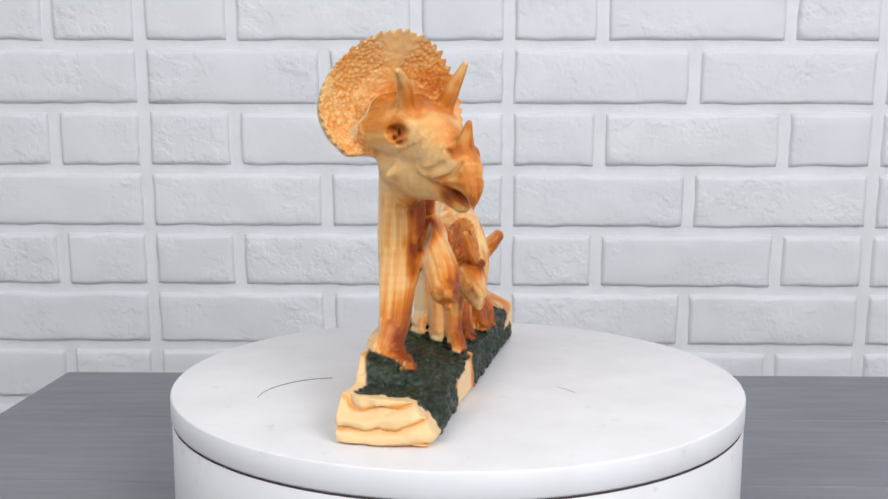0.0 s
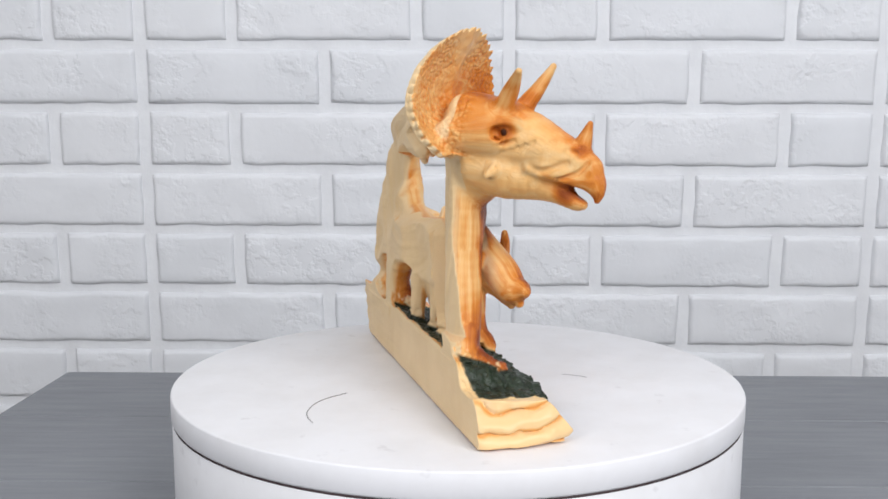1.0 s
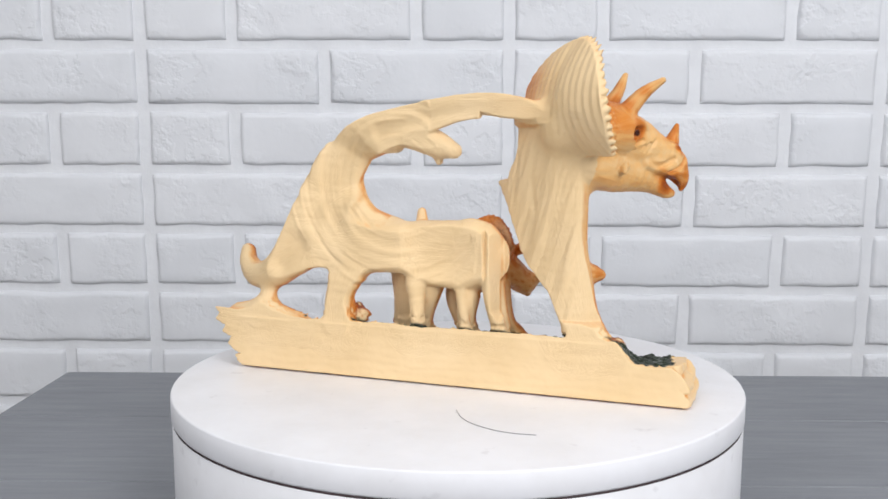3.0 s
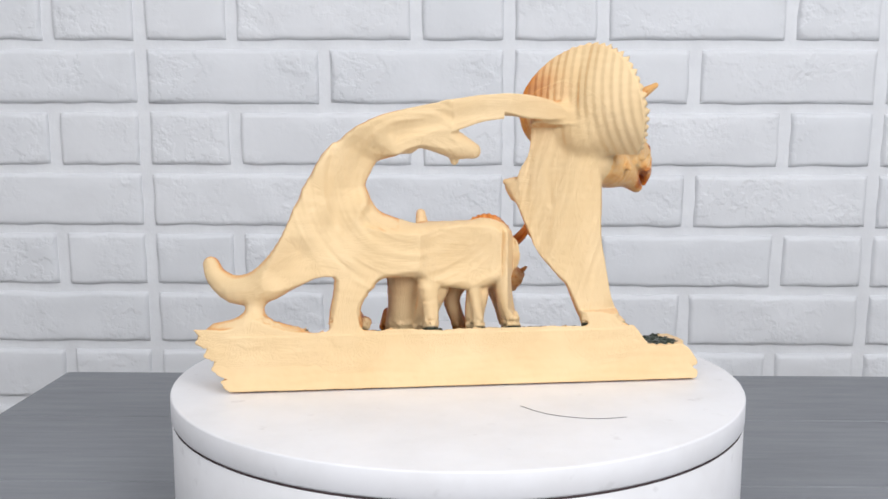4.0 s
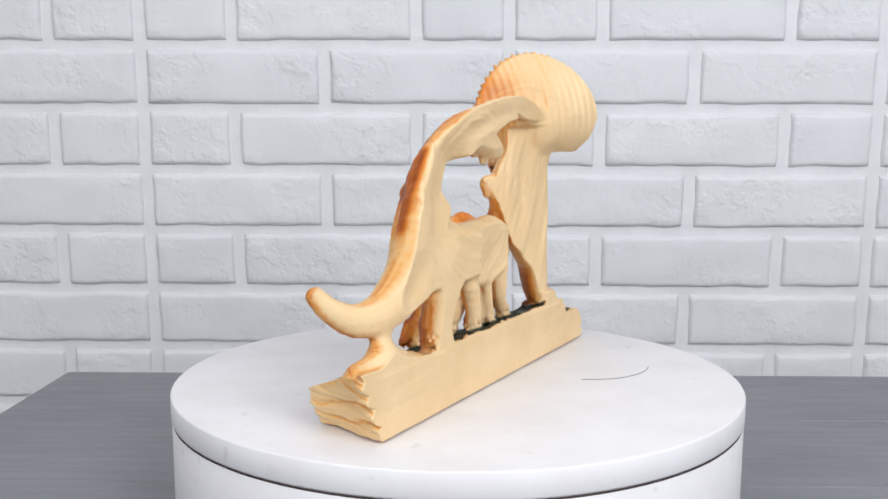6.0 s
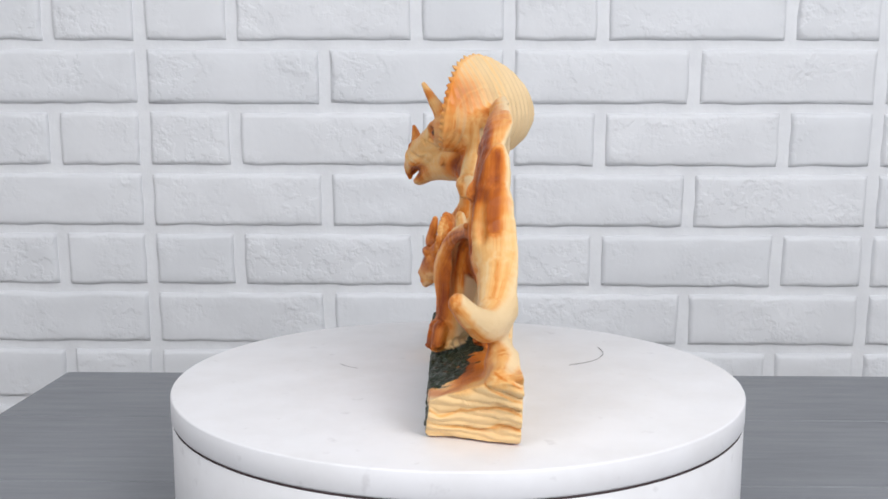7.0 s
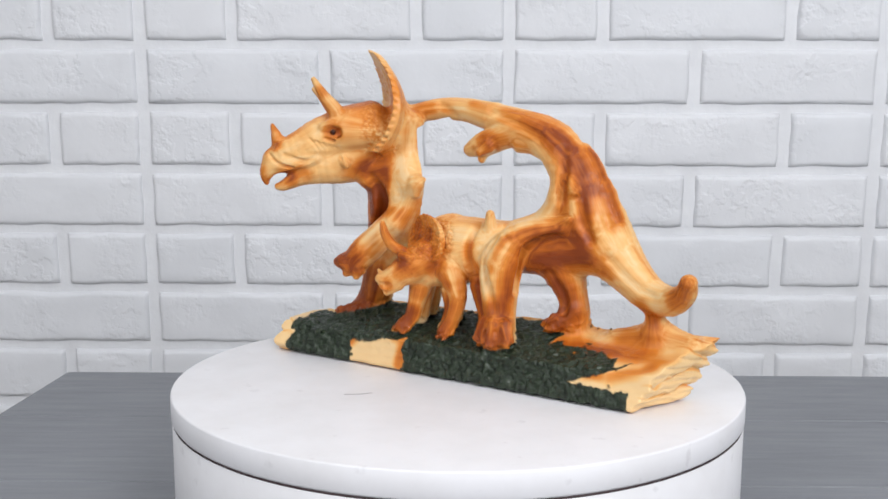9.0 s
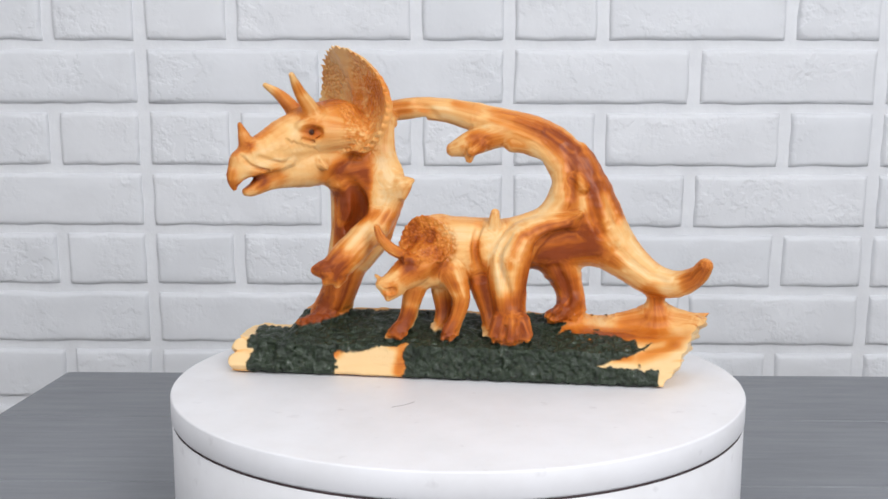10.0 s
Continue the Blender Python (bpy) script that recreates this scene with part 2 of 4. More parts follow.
# ---- turntable ----
def turntable():
    root = tagged(new("turntable"), "round white motorised display turntable on the grey table", "turntable")
    root.location = (0, 0, TABLE_Z)
    H = DISC_Z - TABLE_Z
    R = DISC_R
    part("body", lathe([(0, 0.001), (R - 0.004, 0.001), (R - 0.001, 0.004), (R - 0.0005, H - 0.0136), (R - 0.0008, H - 0.0133), (R - 0.006, H - 0.0133), (0, H - 0.0133)]), BODY_WHITE, root)
    # Dark ring closes the slit and stands in for the shade inside it.
    part("seam", lathe([(R - 0.02, H - 0.0140), (R - 0.0007, H - 0.0140), (R - 0.0007, H - 0.0124), (R - 0.02, H - 0.0124)]), SEAM, root, "dark ring standing in for the shaded gap under the top plate")
    plate = part("top_plate", lathe([(0, -0.0126), (R - 0.001, -0.0126), (R, -0.0112), (R, -0.0008), (R - 0.0003, -0.0002), (R - 0.0010, 0.0), (0, 0.0)]), TOP_WHITE, root, "white rotating top plate")
    plate.location = (0, 0, H)
    return root, plate


TURNTABLE, PLATE = turntable()


# ---- figurine: a field of distances on a grid, blended soft, then skinned ----
class Grid:
    """Distances in cm to a shape that grows by tapered limbs; negative inside."""

    def __init__(self, lo, hi, step):
        self.lo, self.step = np.array(lo, float), step
        self.n = np.ceil((np.array(hi) - lo) / step).astype(int) + 1
        self.d = np.full(self.n, 3.0, np.float32)
        self.bones = []
        self.ax = [self.lo[i] + step * np.arange(self.n[i]) for i in range(3)]

    def window(self, lo, hi):
        a = np.clip(np.floor((np.array(lo) - self.lo) / self.step).astype(int), 0, self.n)
        b = np.clip(np.ceil((np.array(hi) - self.lo) / self.step).astype(int) + 1, 0, self.n)
        sl = tuple(slice(i, j) for i, j in zip(a, b))
        xyz = np.meshgrid(*[self.ax[i][sl[i]].astype(np.float32) for i in range(3)], indexing="ij", sparse=True)
        return sl, xyz

    def blend(self, sl, e, k, cut=False):
        d = self.d[sl]
        if cut:
            d, e = -d, e
        h = np.maximum(k - np.abs(d - e), 0) / k
        m = np.minimum(d, e) - h * h * k * 0.25
        self.d[sl] = -m if cut else m

    @staticmethod
    def curve(pts, cuts=3):
        """The polyline rounded into a smooth curve through its points."""
        if len(pts) < 3:
            return pts
        p = np.array(pts, float)
        p = np.vstack([2 * p[0] - p[1], p, 2 * p[-1] - p[-2]])
        out = []
        for i in range(1, len(p) - 2):
            for j in range(cuts):
                t = j / cuts
                q = 0.5 * (2 * p[i] + (p[i + 1] - p[i - 1]) * t + (2 * p[i - 1] - 5 * p[i] + 4 * p[i + 1] - p[i + 2]) * t * t
                           + (3 * p[i] - p[i - 1] - 3 * p[i + 1] + p[i + 2]) * t ** 3)
                q[3] = max(q[3], 0.03)
                out.append(tuple(q))
        return out + [tuple(p[-2])]

    def limb(self, pts, k, cut=False):
        plump = 0.04 if len(pts) > 2 and not cut else 0.0
        pts = self.curve(pts)
        pad = k + 4 * self.step
        far = max(p[3] for p in pts) + pad
        whole, _ = self.window([min(p[i] for p in pts) - far for i in range(3)], [max(p[i] for p in pts) + far for i in range(3)])
        field = np.full([w.stop - w.start for w in whole], 9.0, np.float32)
        for p, q in zip(pts, pts[1:]):
            r = max(p[3], q[3]) + pad
            sl, (x, y, z) = self.window([min(p[i], q[i]) - r for i in range(3)], [max(p[i], q[i]) + r for i in range(3)])
            b = [q[i] - p[i] for i in range(3)]
            bb = sum(c * c for c in b) + 1e-9
            t = np.clip(((x - p[0]) * b[0] + (y - p[1]) * b[1] + (z - p[2]) * b[2]) / bb, 0, 1)
            e = np.sqrt((x - p[0] - t * b[0]) ** 2 + (y - p[1] - t * b[1]) ** 2 + (z - p[2] - t * b[2]) ** 2) - (p[3] + plump + t * (q[3] - p[3]))
            own = tuple(slice(a.start - w.start, a.stop - w.start) for a, w in zip(sl, whole))
            field[own] = np.minimum(field[own], e)
        self.blend(whole, field, k, cut)

    def add(self, pts, k):
        self.limb(pts, k)
        self.bones += list(zip(pts, pts[1:]))

    def sub(self, pts, k):
        self.limb(pts, k, True)

    def ball(self, c, r, k, cut=False):
        self.limb([(*c, r), (c[0], c[1], c[2] + 1e-4, r)], k, cut)

    def skin(self):
        """Vertices and quads of the zero surface (surface nets)."""
        d, n = self.d, self.n
        s = d < 0
        core = [slice(0, -1)] * 3
        cnt = np.zeros(n - 1, np.uint8)
        for i in (0, 1):
            for j in (0, 1):
                for k in (0, 1):
                    cnt += s[i:n[0] - 1 + i, j:n[1] - 1 + j, k:n[2] - 1 + k]
        cell = np.argwhere((cnt > 0) & (cnt < 8))
        index = np.full(n - 1, -1, np.int64)
        index[tuple(cell.T)] = np.arange(len(cell))
        acc, num = np.zeros((len(cell), 3)), np.zeros(len(cell))
        corners = [(i, j, k) for i in (0, 1) for j in (0, 1) for k in (0, 1)]
        for a in corners:
            for axis in range(3):
                if a[axis]:
                    continue
                b = list(a)
                b[axis] = 1
                da = d[tuple((cell + a).T)].astype(float)
                db = d[tuple((cell + b).T)].astype(float)
                hit = (da < 0) != (db < 0)
                t = np.where(hit, da / np.where(hit, da - db, 1), 0)
                p = np.array(a, float)[None] + t[:, None] * (np.array(b) - a)[None]
                acc += np.where(hit[:, None], p, 0)
                num += hit
        verts = self.lo + self.step * (cell + acc / num[:, None])
        quads = []
        for axis in range(3):
            u, w = (axis + 1) % 3, (axis + 2) % 3
            a = [slice(1, -1)] * 3
            b = [slice(1, -1)] * 3
            a[axis], b[axis] = slice(0, -1), slice(1, None)
            sa, sb = s[tuple(a)], s[tuple(b)]
            for flip, m in ((False, sa & ~sb), (True, ~sa & sb)):
                e = np.argwhere(m) + 1
                e[:, axis] -= 1
                q = []
                for du, dw in ((0, 0), (1, 0), (1, 1), (0, 1)):
                    c = e.copy()
                    c[:, u] -= du
                    c[:, w] -= dw
                    q.append(index[tuple(c.T)])
                q = np.stack(q if not flip else q[::-1], 1)
                quads.append(q)
        return verts, np.concatenate(quads)


def rnoise(x, y, z, f, seed, octaves=3):
    """Cheap smooth value noise in numpy, about -1 to 1."""
    rng = np.random.RandomState(seed)
    table = rng.rand(32, 32, 32).astype(np.float32) * 2 - 1
    out, amp, tot = 0, 1.0, 0
    for o in range(octaves):
        p = [np.asarray(c, np.float32) * f + 7.3 * (o + 1) for c in (x, y, z)]
        i = [np.floor(c).astype(np.int32) for c in p]
        fr = [c - a for c, a in zip(p, i)]
        fr = [t * t * (3 - 2 * t) for t in fr]
        val = 0
        for a in (0, 1):
            for b in (0, 1):
                for c in (0, 1):
                    wgt = (fr[0] if a else 1 - fr[0]) * (fr[1] if b else 1 - fr[1]) * (fr[2] if c else 1 - fr[2])
                    val = val + wgt * table[(i[0] + a) % 32, (i[1] + b) % 32, (i[2] + c) % 32]
        out = out + amp * val
        tot += amp
        amp *= 0.5
        f *= 2.1
    return out / tot


BACK_Y, SKEW = 2.66, 0.034      # the sawn back stands slightly askew
HEAD = (-8.77, -0.97, 13.05)   # between the eyes
HEAD_YAW = radians(225.5)      # the way the head looks


LEAN = radians(14)              # the frill leans back
FRILL_AT = (-4.22, 0, 0.70)


def head_point(fwd, lat, up):
    c, s = math.cos(HEAD_YAW), math.sin(HEAD_YAW)
    return (HEAD[0] + fwd * c + lat * s, HEAD[1] + fwd * s - lat * c, HEAD[2] + up)


def hp(pts):
    return [(*head_point(f, l, u), r) for f, l, u, r in pts]


def log_top(x):
    """Height of the log along its back edge."""
    t = np.clip((-9.0 - x) / 1.1, 0, 1)
    lip = np.clip((-10.8 - x) / 1.2, 0, 1)
    return 3.12 + 0.06 * np.clip(x - 9, 0, 4) - 1.15 * t * t * (3 - 2 * t) + 0.05 * lip


def slope(x):
    """How steeply the log falls to its front."""
    t = np.clip((-9.2 - x) / 1.0, 0, 1)
    return 0.34 - 0.30 * t * t * (3 - 2 * t)


def moss_mask(x, y, z):
    """Where the base is painted as moss: 1 inside, 0 outside."""
    w = 0.35 * rnoise(x, y, z, 1.3, 11, 3) + 0.12 * rnoise(x, y, z, 4.0, 12, 2)
    zz = z + w
    xx = x + 1.3 * w
    inside = np.minimum(np.minimum(xx + 11.5, 10.6 - xx + 0 * zz), 4.2 - zz)
    # bare patch in front, bare ends, bare tongue of wood by the tail
    patch = np.maximum(np.maximum(-6.3 - xx, xx + 2.55), np.maximum(zz - 1.45 - 0.1 * (xx + 6), -zz - 1))
    inside = np.minimum(inside, patch)
    tongue = np.maximum(np.abs(zz - 2.75 - 0.04 * (x - 8)) - 0.10 - 0.12 * np.maximum(xx - 5.2, 0), 5.6 - xx)
    inside = np.minimum(inside, tongue)
    tongue2 = np.maximum(np.abs(zz - 1.35 - 0.12 * (x - 9)) - 0.22 * np.maximum(xx - 7.6, 0), 7.6 - xx)
    inside = np.minimum(inside, tongue2)
    inside = np.minimum(inside, np.maximum(xx + 11.25, zz - 1.25))
    return np.clip(inside / 0.06 + 0.5, 0, 1)


def figurine():
    step = 0.06
    g = Grid((-13.0, -4.6, -0.3), (13.8, 5.3, 18.0), step)
    # log base: sloping top, uneven ends
    sl, (x, y, z) = g.window((-13.0, -3.0, -0.3), (13.8, 3.6, 4.6))
    true_y, y = y, y - SKEW * x
    warp = rnoise(x + 0 * y + 0 * z, true_y + 0 * x + 0 * z, z + 0 * x + 0 * y, 0.55, 3, 3)
    top = log_top(x)
    hill = z - (top - slope(x) * np.clip(2.66 - y, 0, 9))
    shoulder = (z - top + 0.4) * 0.62 - (y + 0.75) * 0.78 - 0.05
    widen = np.clip((-3.0 - x) / 8.0, 0, 1)
    front = -(y + 1.45 + 0.25 * widen * widen - 0.10 * z)
    endr = (x - (11.0 + 0.20 * (y + 1.2) + 0.52 * z + (0.22 + 0.26 * np.clip((y - 0.6) / 2, 0, 1)) * np.abs(np.sin(z * 3.7 + 0.35 * y + 2.2 * warp + 0.8 * np.sin(y * 1.5 + z))) ** 0.6 + 0.12 * np.abs(np.sin(z * 9.0 + 3.0 * warp + y)) - 0.36 + 0.45 * warp)) * 0.6
    endl = -(x + 12.35 + 0.45 * np.abs(np.sin(z * 3.3 + warp * 3.2 + 0.5 * np.sin(y * 1.3) + 0.5)) ** 0.6 + 0.3 * warp - 0.45 * np.clip(z - 0.8, 0, 2) - 0.35 * np.clip(-0.6 - y, 0, 2) - 0.1) * 0.85
    endl = np.maximum(endl, -(y + 1.45 - 0.10 * z) * 0.7 - (z - 0.22) * 0.7)
    e = np.maximum(np.maximum(hill, shoulder), np.maximum(np.maximum(front, y - BACK_Y), np.maximum(-z, np.maximum(endr, endl))))
    e = e + 0.10 * warp
    sawn = 0.045 * (1 + rnoise(0.35 * x + 0 * z, 0 * x + 0 * z, 1.3 * z + 0 * x, 1.0, 63, 3))
    e = np.maximum(e, np.maximum(y - BACK_Y + sawn, -z)) + 0.10 * (z < 0.09)
    g.d[sl] = np.minimum(g.d[sl], e)
    g.add([(-5.60, 1.80, 13.85, 0.36), (-4.31, 2.20, 14.22, 0.50), (-2.74, 2.40, 14.41, 0.57), (-0.98, 2.40, 14.28, 0.63), (0.91, 2.40, 13.82, 0.78), (2.63, 2.40, 13.32, 0.93), (4.19, 2.40, 12.68, 1.11), (5.59, 2.40, 11.49, 1.36), (6.41, 2.40, 10.00, 1.57), (7.02, 2.40, 8.31, 1.70), (8.00, 2.40, 7.08, 1.36), (9.05, 2.20, 6.14, 1.04), (10.26, 1.90, 5.29, 0.84), (11.58, 1.50, 5.10, 0.68), (12.54, 0.90, 5.63, 0.50), (12.90, 0.40, 6.24, 0.38)], 0.30)  # arch from frill to rump, rump and tail
    g.add([(2.55, 2.10, 13.10, 0.66), (1.45, 2.05, 12.85, 0.68), (0.55, 1.95, 12.52, 0.64), (-0.10, 1.95, 12.28, 0.50), (-0.58, 1.95, 12.18, 0.34)], 0.22)  # broken branch under the arch
    g.add([(0.38, 1.80, 12.09, 0.37), (0.37, 1.70, 11.63, 0.19)], 0.10)  # branch tip thorn
    g.add([(0.95, 1.50, 12.35, 0.40), (0.55, 1.25, 12.05, 0.26)], 0.15)  # knob under the branch
    g.sub([(1.05, 1.05, 12.98, 0.14), (0.70, 1.10, 12.80, 0.18), (0.40, 1.15, 12.86, 0.10)], 0.12)  # hole of the branch
    g.add([(2.70, 1.90, 12.47, 0.43), (4.09, 1.80, 12.23, 0.37), (5.42, 1.55, 11.09, 0.55), (5.50, 1.40, 9.89, 0.58)], 0.25)  # inner lip of the rump
    g.add([(2.48, 1.60, 7.05, 1.36), (4.15, 1.90, 6.99, 1.30), (5.67, 2.20, 7.21, 1.43), (7.20, 2.40, 7.38, 1.48)], 0.35)  # dark hollow of the flank
    g.add([(5.50, 1.55, 9.58, 0.70), (4.62, 1.45, 8.45, 0.70), (3.27, 1.30, 7.87, 0.74)], 0.40)  # flank behind the thigh
    g.add([(6.02, 0.90, 8.36, 0.36), (4.69, 0.60, 8.12, 0.54), (3.52, 0.30, 7.53, 0.84), (2.87, 0.00, 6.27, 1.08), (2.81, -0.10, 4.52, 0.90), (2.90, -0.20, 3.47, 0.81), (2.87, -0.40, 2.68, 0.96)], 0.30)  # thigh fold and near hind leg
    g.add([(1.87, 0.70, 7.69, 0.67), (2.22, 0.40, 6.57, 0.79), (2.50, 0.20, 5.08, 0.73)], 0.25)  # pale thigh slab
    g.add([(2.38, -0.70, 3.24, 0.42), (2.12, -1.00, 2.47, 0.30)], 0.12)  # toe
    g.add([(3.03, -0.90, 3.22, 0.45), (2.99, -1.20, 2.34, 0.30)], 0.12)  # toe
    g.add([(3.58, -0.70, 3.26, 0.42), (3.88, -0.90, 2.52, 0.30)], 0.12)  # toe
    g.add([(1.91, 0.30, 8.16, 0.36), (1.98, 0.20, 8.83, 0.24)], 0.20)  # broken stub
    g.add([(6.15, 1.10, 10.58, 0.42), (6.58, 0.90, 10.23, 0.30), (6.94, 0.80, 10.01, 0.15)], 0.12)  # rump thorn
    g.add([(5.72, 0.80, 8.37, 0.33), (6.44, 0.60, 8.76, 0.15)], 0.12)  # thigh thorn
    g.add([(5.23, 2.10, 6.28, 1.18), (5.78, 2.20, 4.86, 0.78), (5.98, 2.20, 3.92, 0.75), (5.93, 2.30, 2.95, 0.81)], 0.30)  # far hind leg
    g.add([(5.99, 2.00, 3.96, 0.62), (5.50, 1.60, 3.34, 0.45), (4.98, 1.30, 3.14, 0.36)], 0.20)  # far hind foot
    g.add([(5.33, 1.20, 3.61, 0.25), (5.13, 1.00, 3.39, 0.15)], 0.08)  # toe
    g.add([(10.42, 1.90, 4.89, 0.43), (10.55, 2.10, 3.94, 0.46), (10.64, 2.30, 2.97, 0.80)], 0.30)  # post under the tail
    g.add([(8.30, 2.30, 2.85, 0.30), (10.0, 2.30, 3.10, 0.55), (10.9, 2.30, 3.15, 0.60), (12.4, 2.10, 3.05, 0.40)], 0.55)  # foot of the post
    g.add([(-5.43, 1.50, 12.87, 1.00), (-5.47, 1.60, 11.31, 1.45), (-5.39, 1.60, 9.89, 1.64), (-5.66, 1.60, 8.31, 1.46), (-5.93, 1.60, 7.02, 1.21), (-6.51, 1.60, 5.56, 0.99), (-6.95, 1.60, 4.25, 0.84), (-7.37, 1.60, 3.09, 0.77), (-8.00, 0.90, 2.52, 0.58), (-8.67, 0.20, 2.37, 0.38)], 0.35)  # neck column and planted foreleg
    g.add([(-4.30, 1.40, 13.55, 0.66), (-4.42, 1.40, 12.60, 0.78), (-4.36, 1.40, 11.60, 0.86), (-3.90, 1.30, 10.55, 0.95), (-4.00, 1.30, 9.60, 0.98), (-4.52, 1.30, 8.25, 0.90), (-4.85, 1.35, 7.30, 0.84), (-5.70, 1.45, 6.20, 0.72)], 0.40)  # breast edge of the neck
    g.add([(-6.20, 1.40, 12.40, 0.68), (-6.45, 1.40, 11.00, 0.85), (-6.50, 1.45, 9.40, 0.86), (-6.45, 1.50, 7.70, 0.90), (-6.75, 1.55, 5.90, 0.90), (-7.10, 1.60, 4.20, 0.86), (-8.20, 1.70, 2.95, 0.50)], 0.40)  # throat edge of the neck
    g.add([(-8.03, 0.50, 2.53, 0.38), (-8.17, 0.10, 2.15, 0.22)], 0.10)  # toe
    g.add([(-7.66, 0.90, 2.53, 0.38), (-7.55, 0.50, 2.09, 0.22)], 0.10)  # toe
    g.add([(-6.65, 0.60, 10.71, 0.93), (-5.21, 1.20, 11.01, 1.13)], 0.40)  # throat
    g.add([(-4.82, 1.50, 12.41, 0.63), (-4.54, 1.10, 11.02, 0.75), (-4.43, 0.90, 9.79, 0.81), (-4.39, 0.70, 8.62, 0.62)], 0.45)  # chest plate
    g.add([(-4.32, 1.00, 11.65, 0.46), (-4.01, 0.75, 10.67, 0.62), (-3.59, 0.55, 10.07, 0.52), (-3.12, 0.30, 10.21, 0.37), (-2.88, 0.20, 10.28, 0.24)], 0.35)  # chest plate
    g.add([(-3.02, 0.25, 10.15, 0.31), (-3.45, 0.50, 9.67, 0.43), (-3.83, 0.50, 8.96, 0.46), (-4.37, 0.10, 8.00, 0.61)], 0.35)  # chest plate
    g.add([(-3.19, 0.20, 10.40, 0.18), (-2.70, 0.10, 10.32, 0.12), (-3.01, 0.20, 9.67, 0.18)], 0.15)  # chest plate edge
    g.add([(-3.55, 0.55, 10.35, 0.42), (-2.95, 0.35, 10.45, 0.24), (-2.52, 0.25, 10.50, 0.10)], 0.15)  # thorn of the breast
    g.add([(-5.09, 1.30, 9.13, 0.94), (-4.73, 0.50, 8.11, 0.84), (-5.28, -0.20, 7.24, 0.77), (-5.94, -0.70, 6.45, 0.82), (-6.56, -1.00, 5.79, 0.70), (-7.04, -1.30, 5.76, 0.46), (-7.45, -1.40, 5.73, 0.24)], 0.30)  # raised foreleg
    g.add([(-6.50, -1.20, 5.39, 0.43), (-6.92, -1.30, 5.12, 0.24)], 0.10)  # toe
    g.add([(-6.25, -1.00, 5.31, 0.43), (-6.35, -1.10, 4.95, 0.21)], 0.10)  # toe
    g.add([(1.44, 1.20, 6.92, 1.42), (-0.03, 1.00, 6.56, 1.55), (-0.80, 0.60, 6.16, 1.36), (-1.76, -0.10, 5.67, 0.92)], 0.30)  # calf body
    g.add([(1.30, 1.20, 6.80, 1.62), (-0.45, 1.20, 6.78, 1.72), (-1.55, 1.10, 6.85, 1.55), (-2.10, 1.00, 6.50, 1.10)], 0.25)  # calf flank
    g.add([(-1.15, 1.15, 7.80, 0.86), (-1.80, 1.05, 7.70, 0.82)], 0.20)  # nape behind the calf frill
    g.add([(-2.35, 1.30, 5.70, 0.50), (-2.50, 1.30, 4.30, 0.40), (-2.85, 1.35, 3.00, 0.34)], 0.20)  # calf far foreleg, rear edge
    g.add([(-2.30, 0.50, 5.50, 0.48), (-2.55, 0.45, 4.00, 0.40), (-2.85, 0.40, 2.70, 0.36)], 0.20)  # calf far foreleg, middle
    g.add([(-0.72, 1.40, 5.20, 0.30), (-0.85, 1.40, 4.10, 0.24), (-1.05, 1.50, 2.90, 0.24)], 0.15)  # calf inner leg, rear edge
    g.add([(1.70, 1.70, 5.20, 0.50), (1.58, 1.80, 4.10, 0.38), (1.55, 1.85, 2.95, 0.34)], 0.25)  # calf hind leg, rear edge
    g.add([(-0.26, -0.20, 5.67, 0.73), (0.28, -0.30, 4.32, 0.45), (-0.00, -0.40, 3.19, 0.36), (-0.34, -0.60, 2.48, 0.39)], 0.20)  # calf near foreleg
    g.add([(-0.39, -0.80, 2.45, 0.24), (-0.59, -0.90, 2.16, 0.15)], 0.08)  # calf toe
    g.add([(-0.18, -0.80, 2.40, 0.24), (-0.16, -0.90, 2.09, 0.15)], 0.08)  # calf toe
    g.add([(-2.19, -0.30, 5.01, 0.64), (-2.51, -0.40, 3.78, 0.43), (-2.75, -0.50, 2.92, 0.40), (-3.12, -0.80, 2.53, 0.34), (-3.47, -0.90, 2.23, 0.24)], 0.20)  # calf far foreleg
    g.add([(-2.80, -0.80, 2.55, 0.27), (-2.89, -1.00, 2.21, 0.18)], 0.08)  # calf toe
    g.add([(-0.99, 0.80, 4.56, 0.56), (-0.83, 0.80, 3.47, 0.47), (-0.94, 0.50, 2.67, 0.43), (-1.26, 0.20, 2.46, 0.25)], 0.20)  # calf inner leg
    g.add([(1.36, 0.70, 4.96, 0.80), (1.74, 0.50, 3.61, 0.58), (1.91, 0.20, 2.74, 0.52), (1.72, -0.20, 2.41, 0.27)], 0.20)  # calf hind leg
    g.add([(-1.62, -0.50, 6.44, 0.97), (-2.30, -1.10, 5.86, 0.84), (-2.88, -1.50, 5.39, 0.66), (-3.34, -1.80, 5.03, 0.51)], 0.20)  # calf head
    g.add([(-3.21, -1.70, 5.38, 0.42), (-3.68, -2.00, 5.17, 0.33)], 0.10)  # calf snout
    g.ball((-3.25, -1.80, 4.95), 0.50, 0.15)
    g.add([(-2.83, -1.60, 4.89, 0.36), (-3.35, -1.90, 4.47, 0.21)], 0.08)  # calf jaw
    g.add([(-1.90, -1.70, 6.43, 0.24), (-2.39, -1.80, 6.49, 0.24)], 0.10)  # calf brow
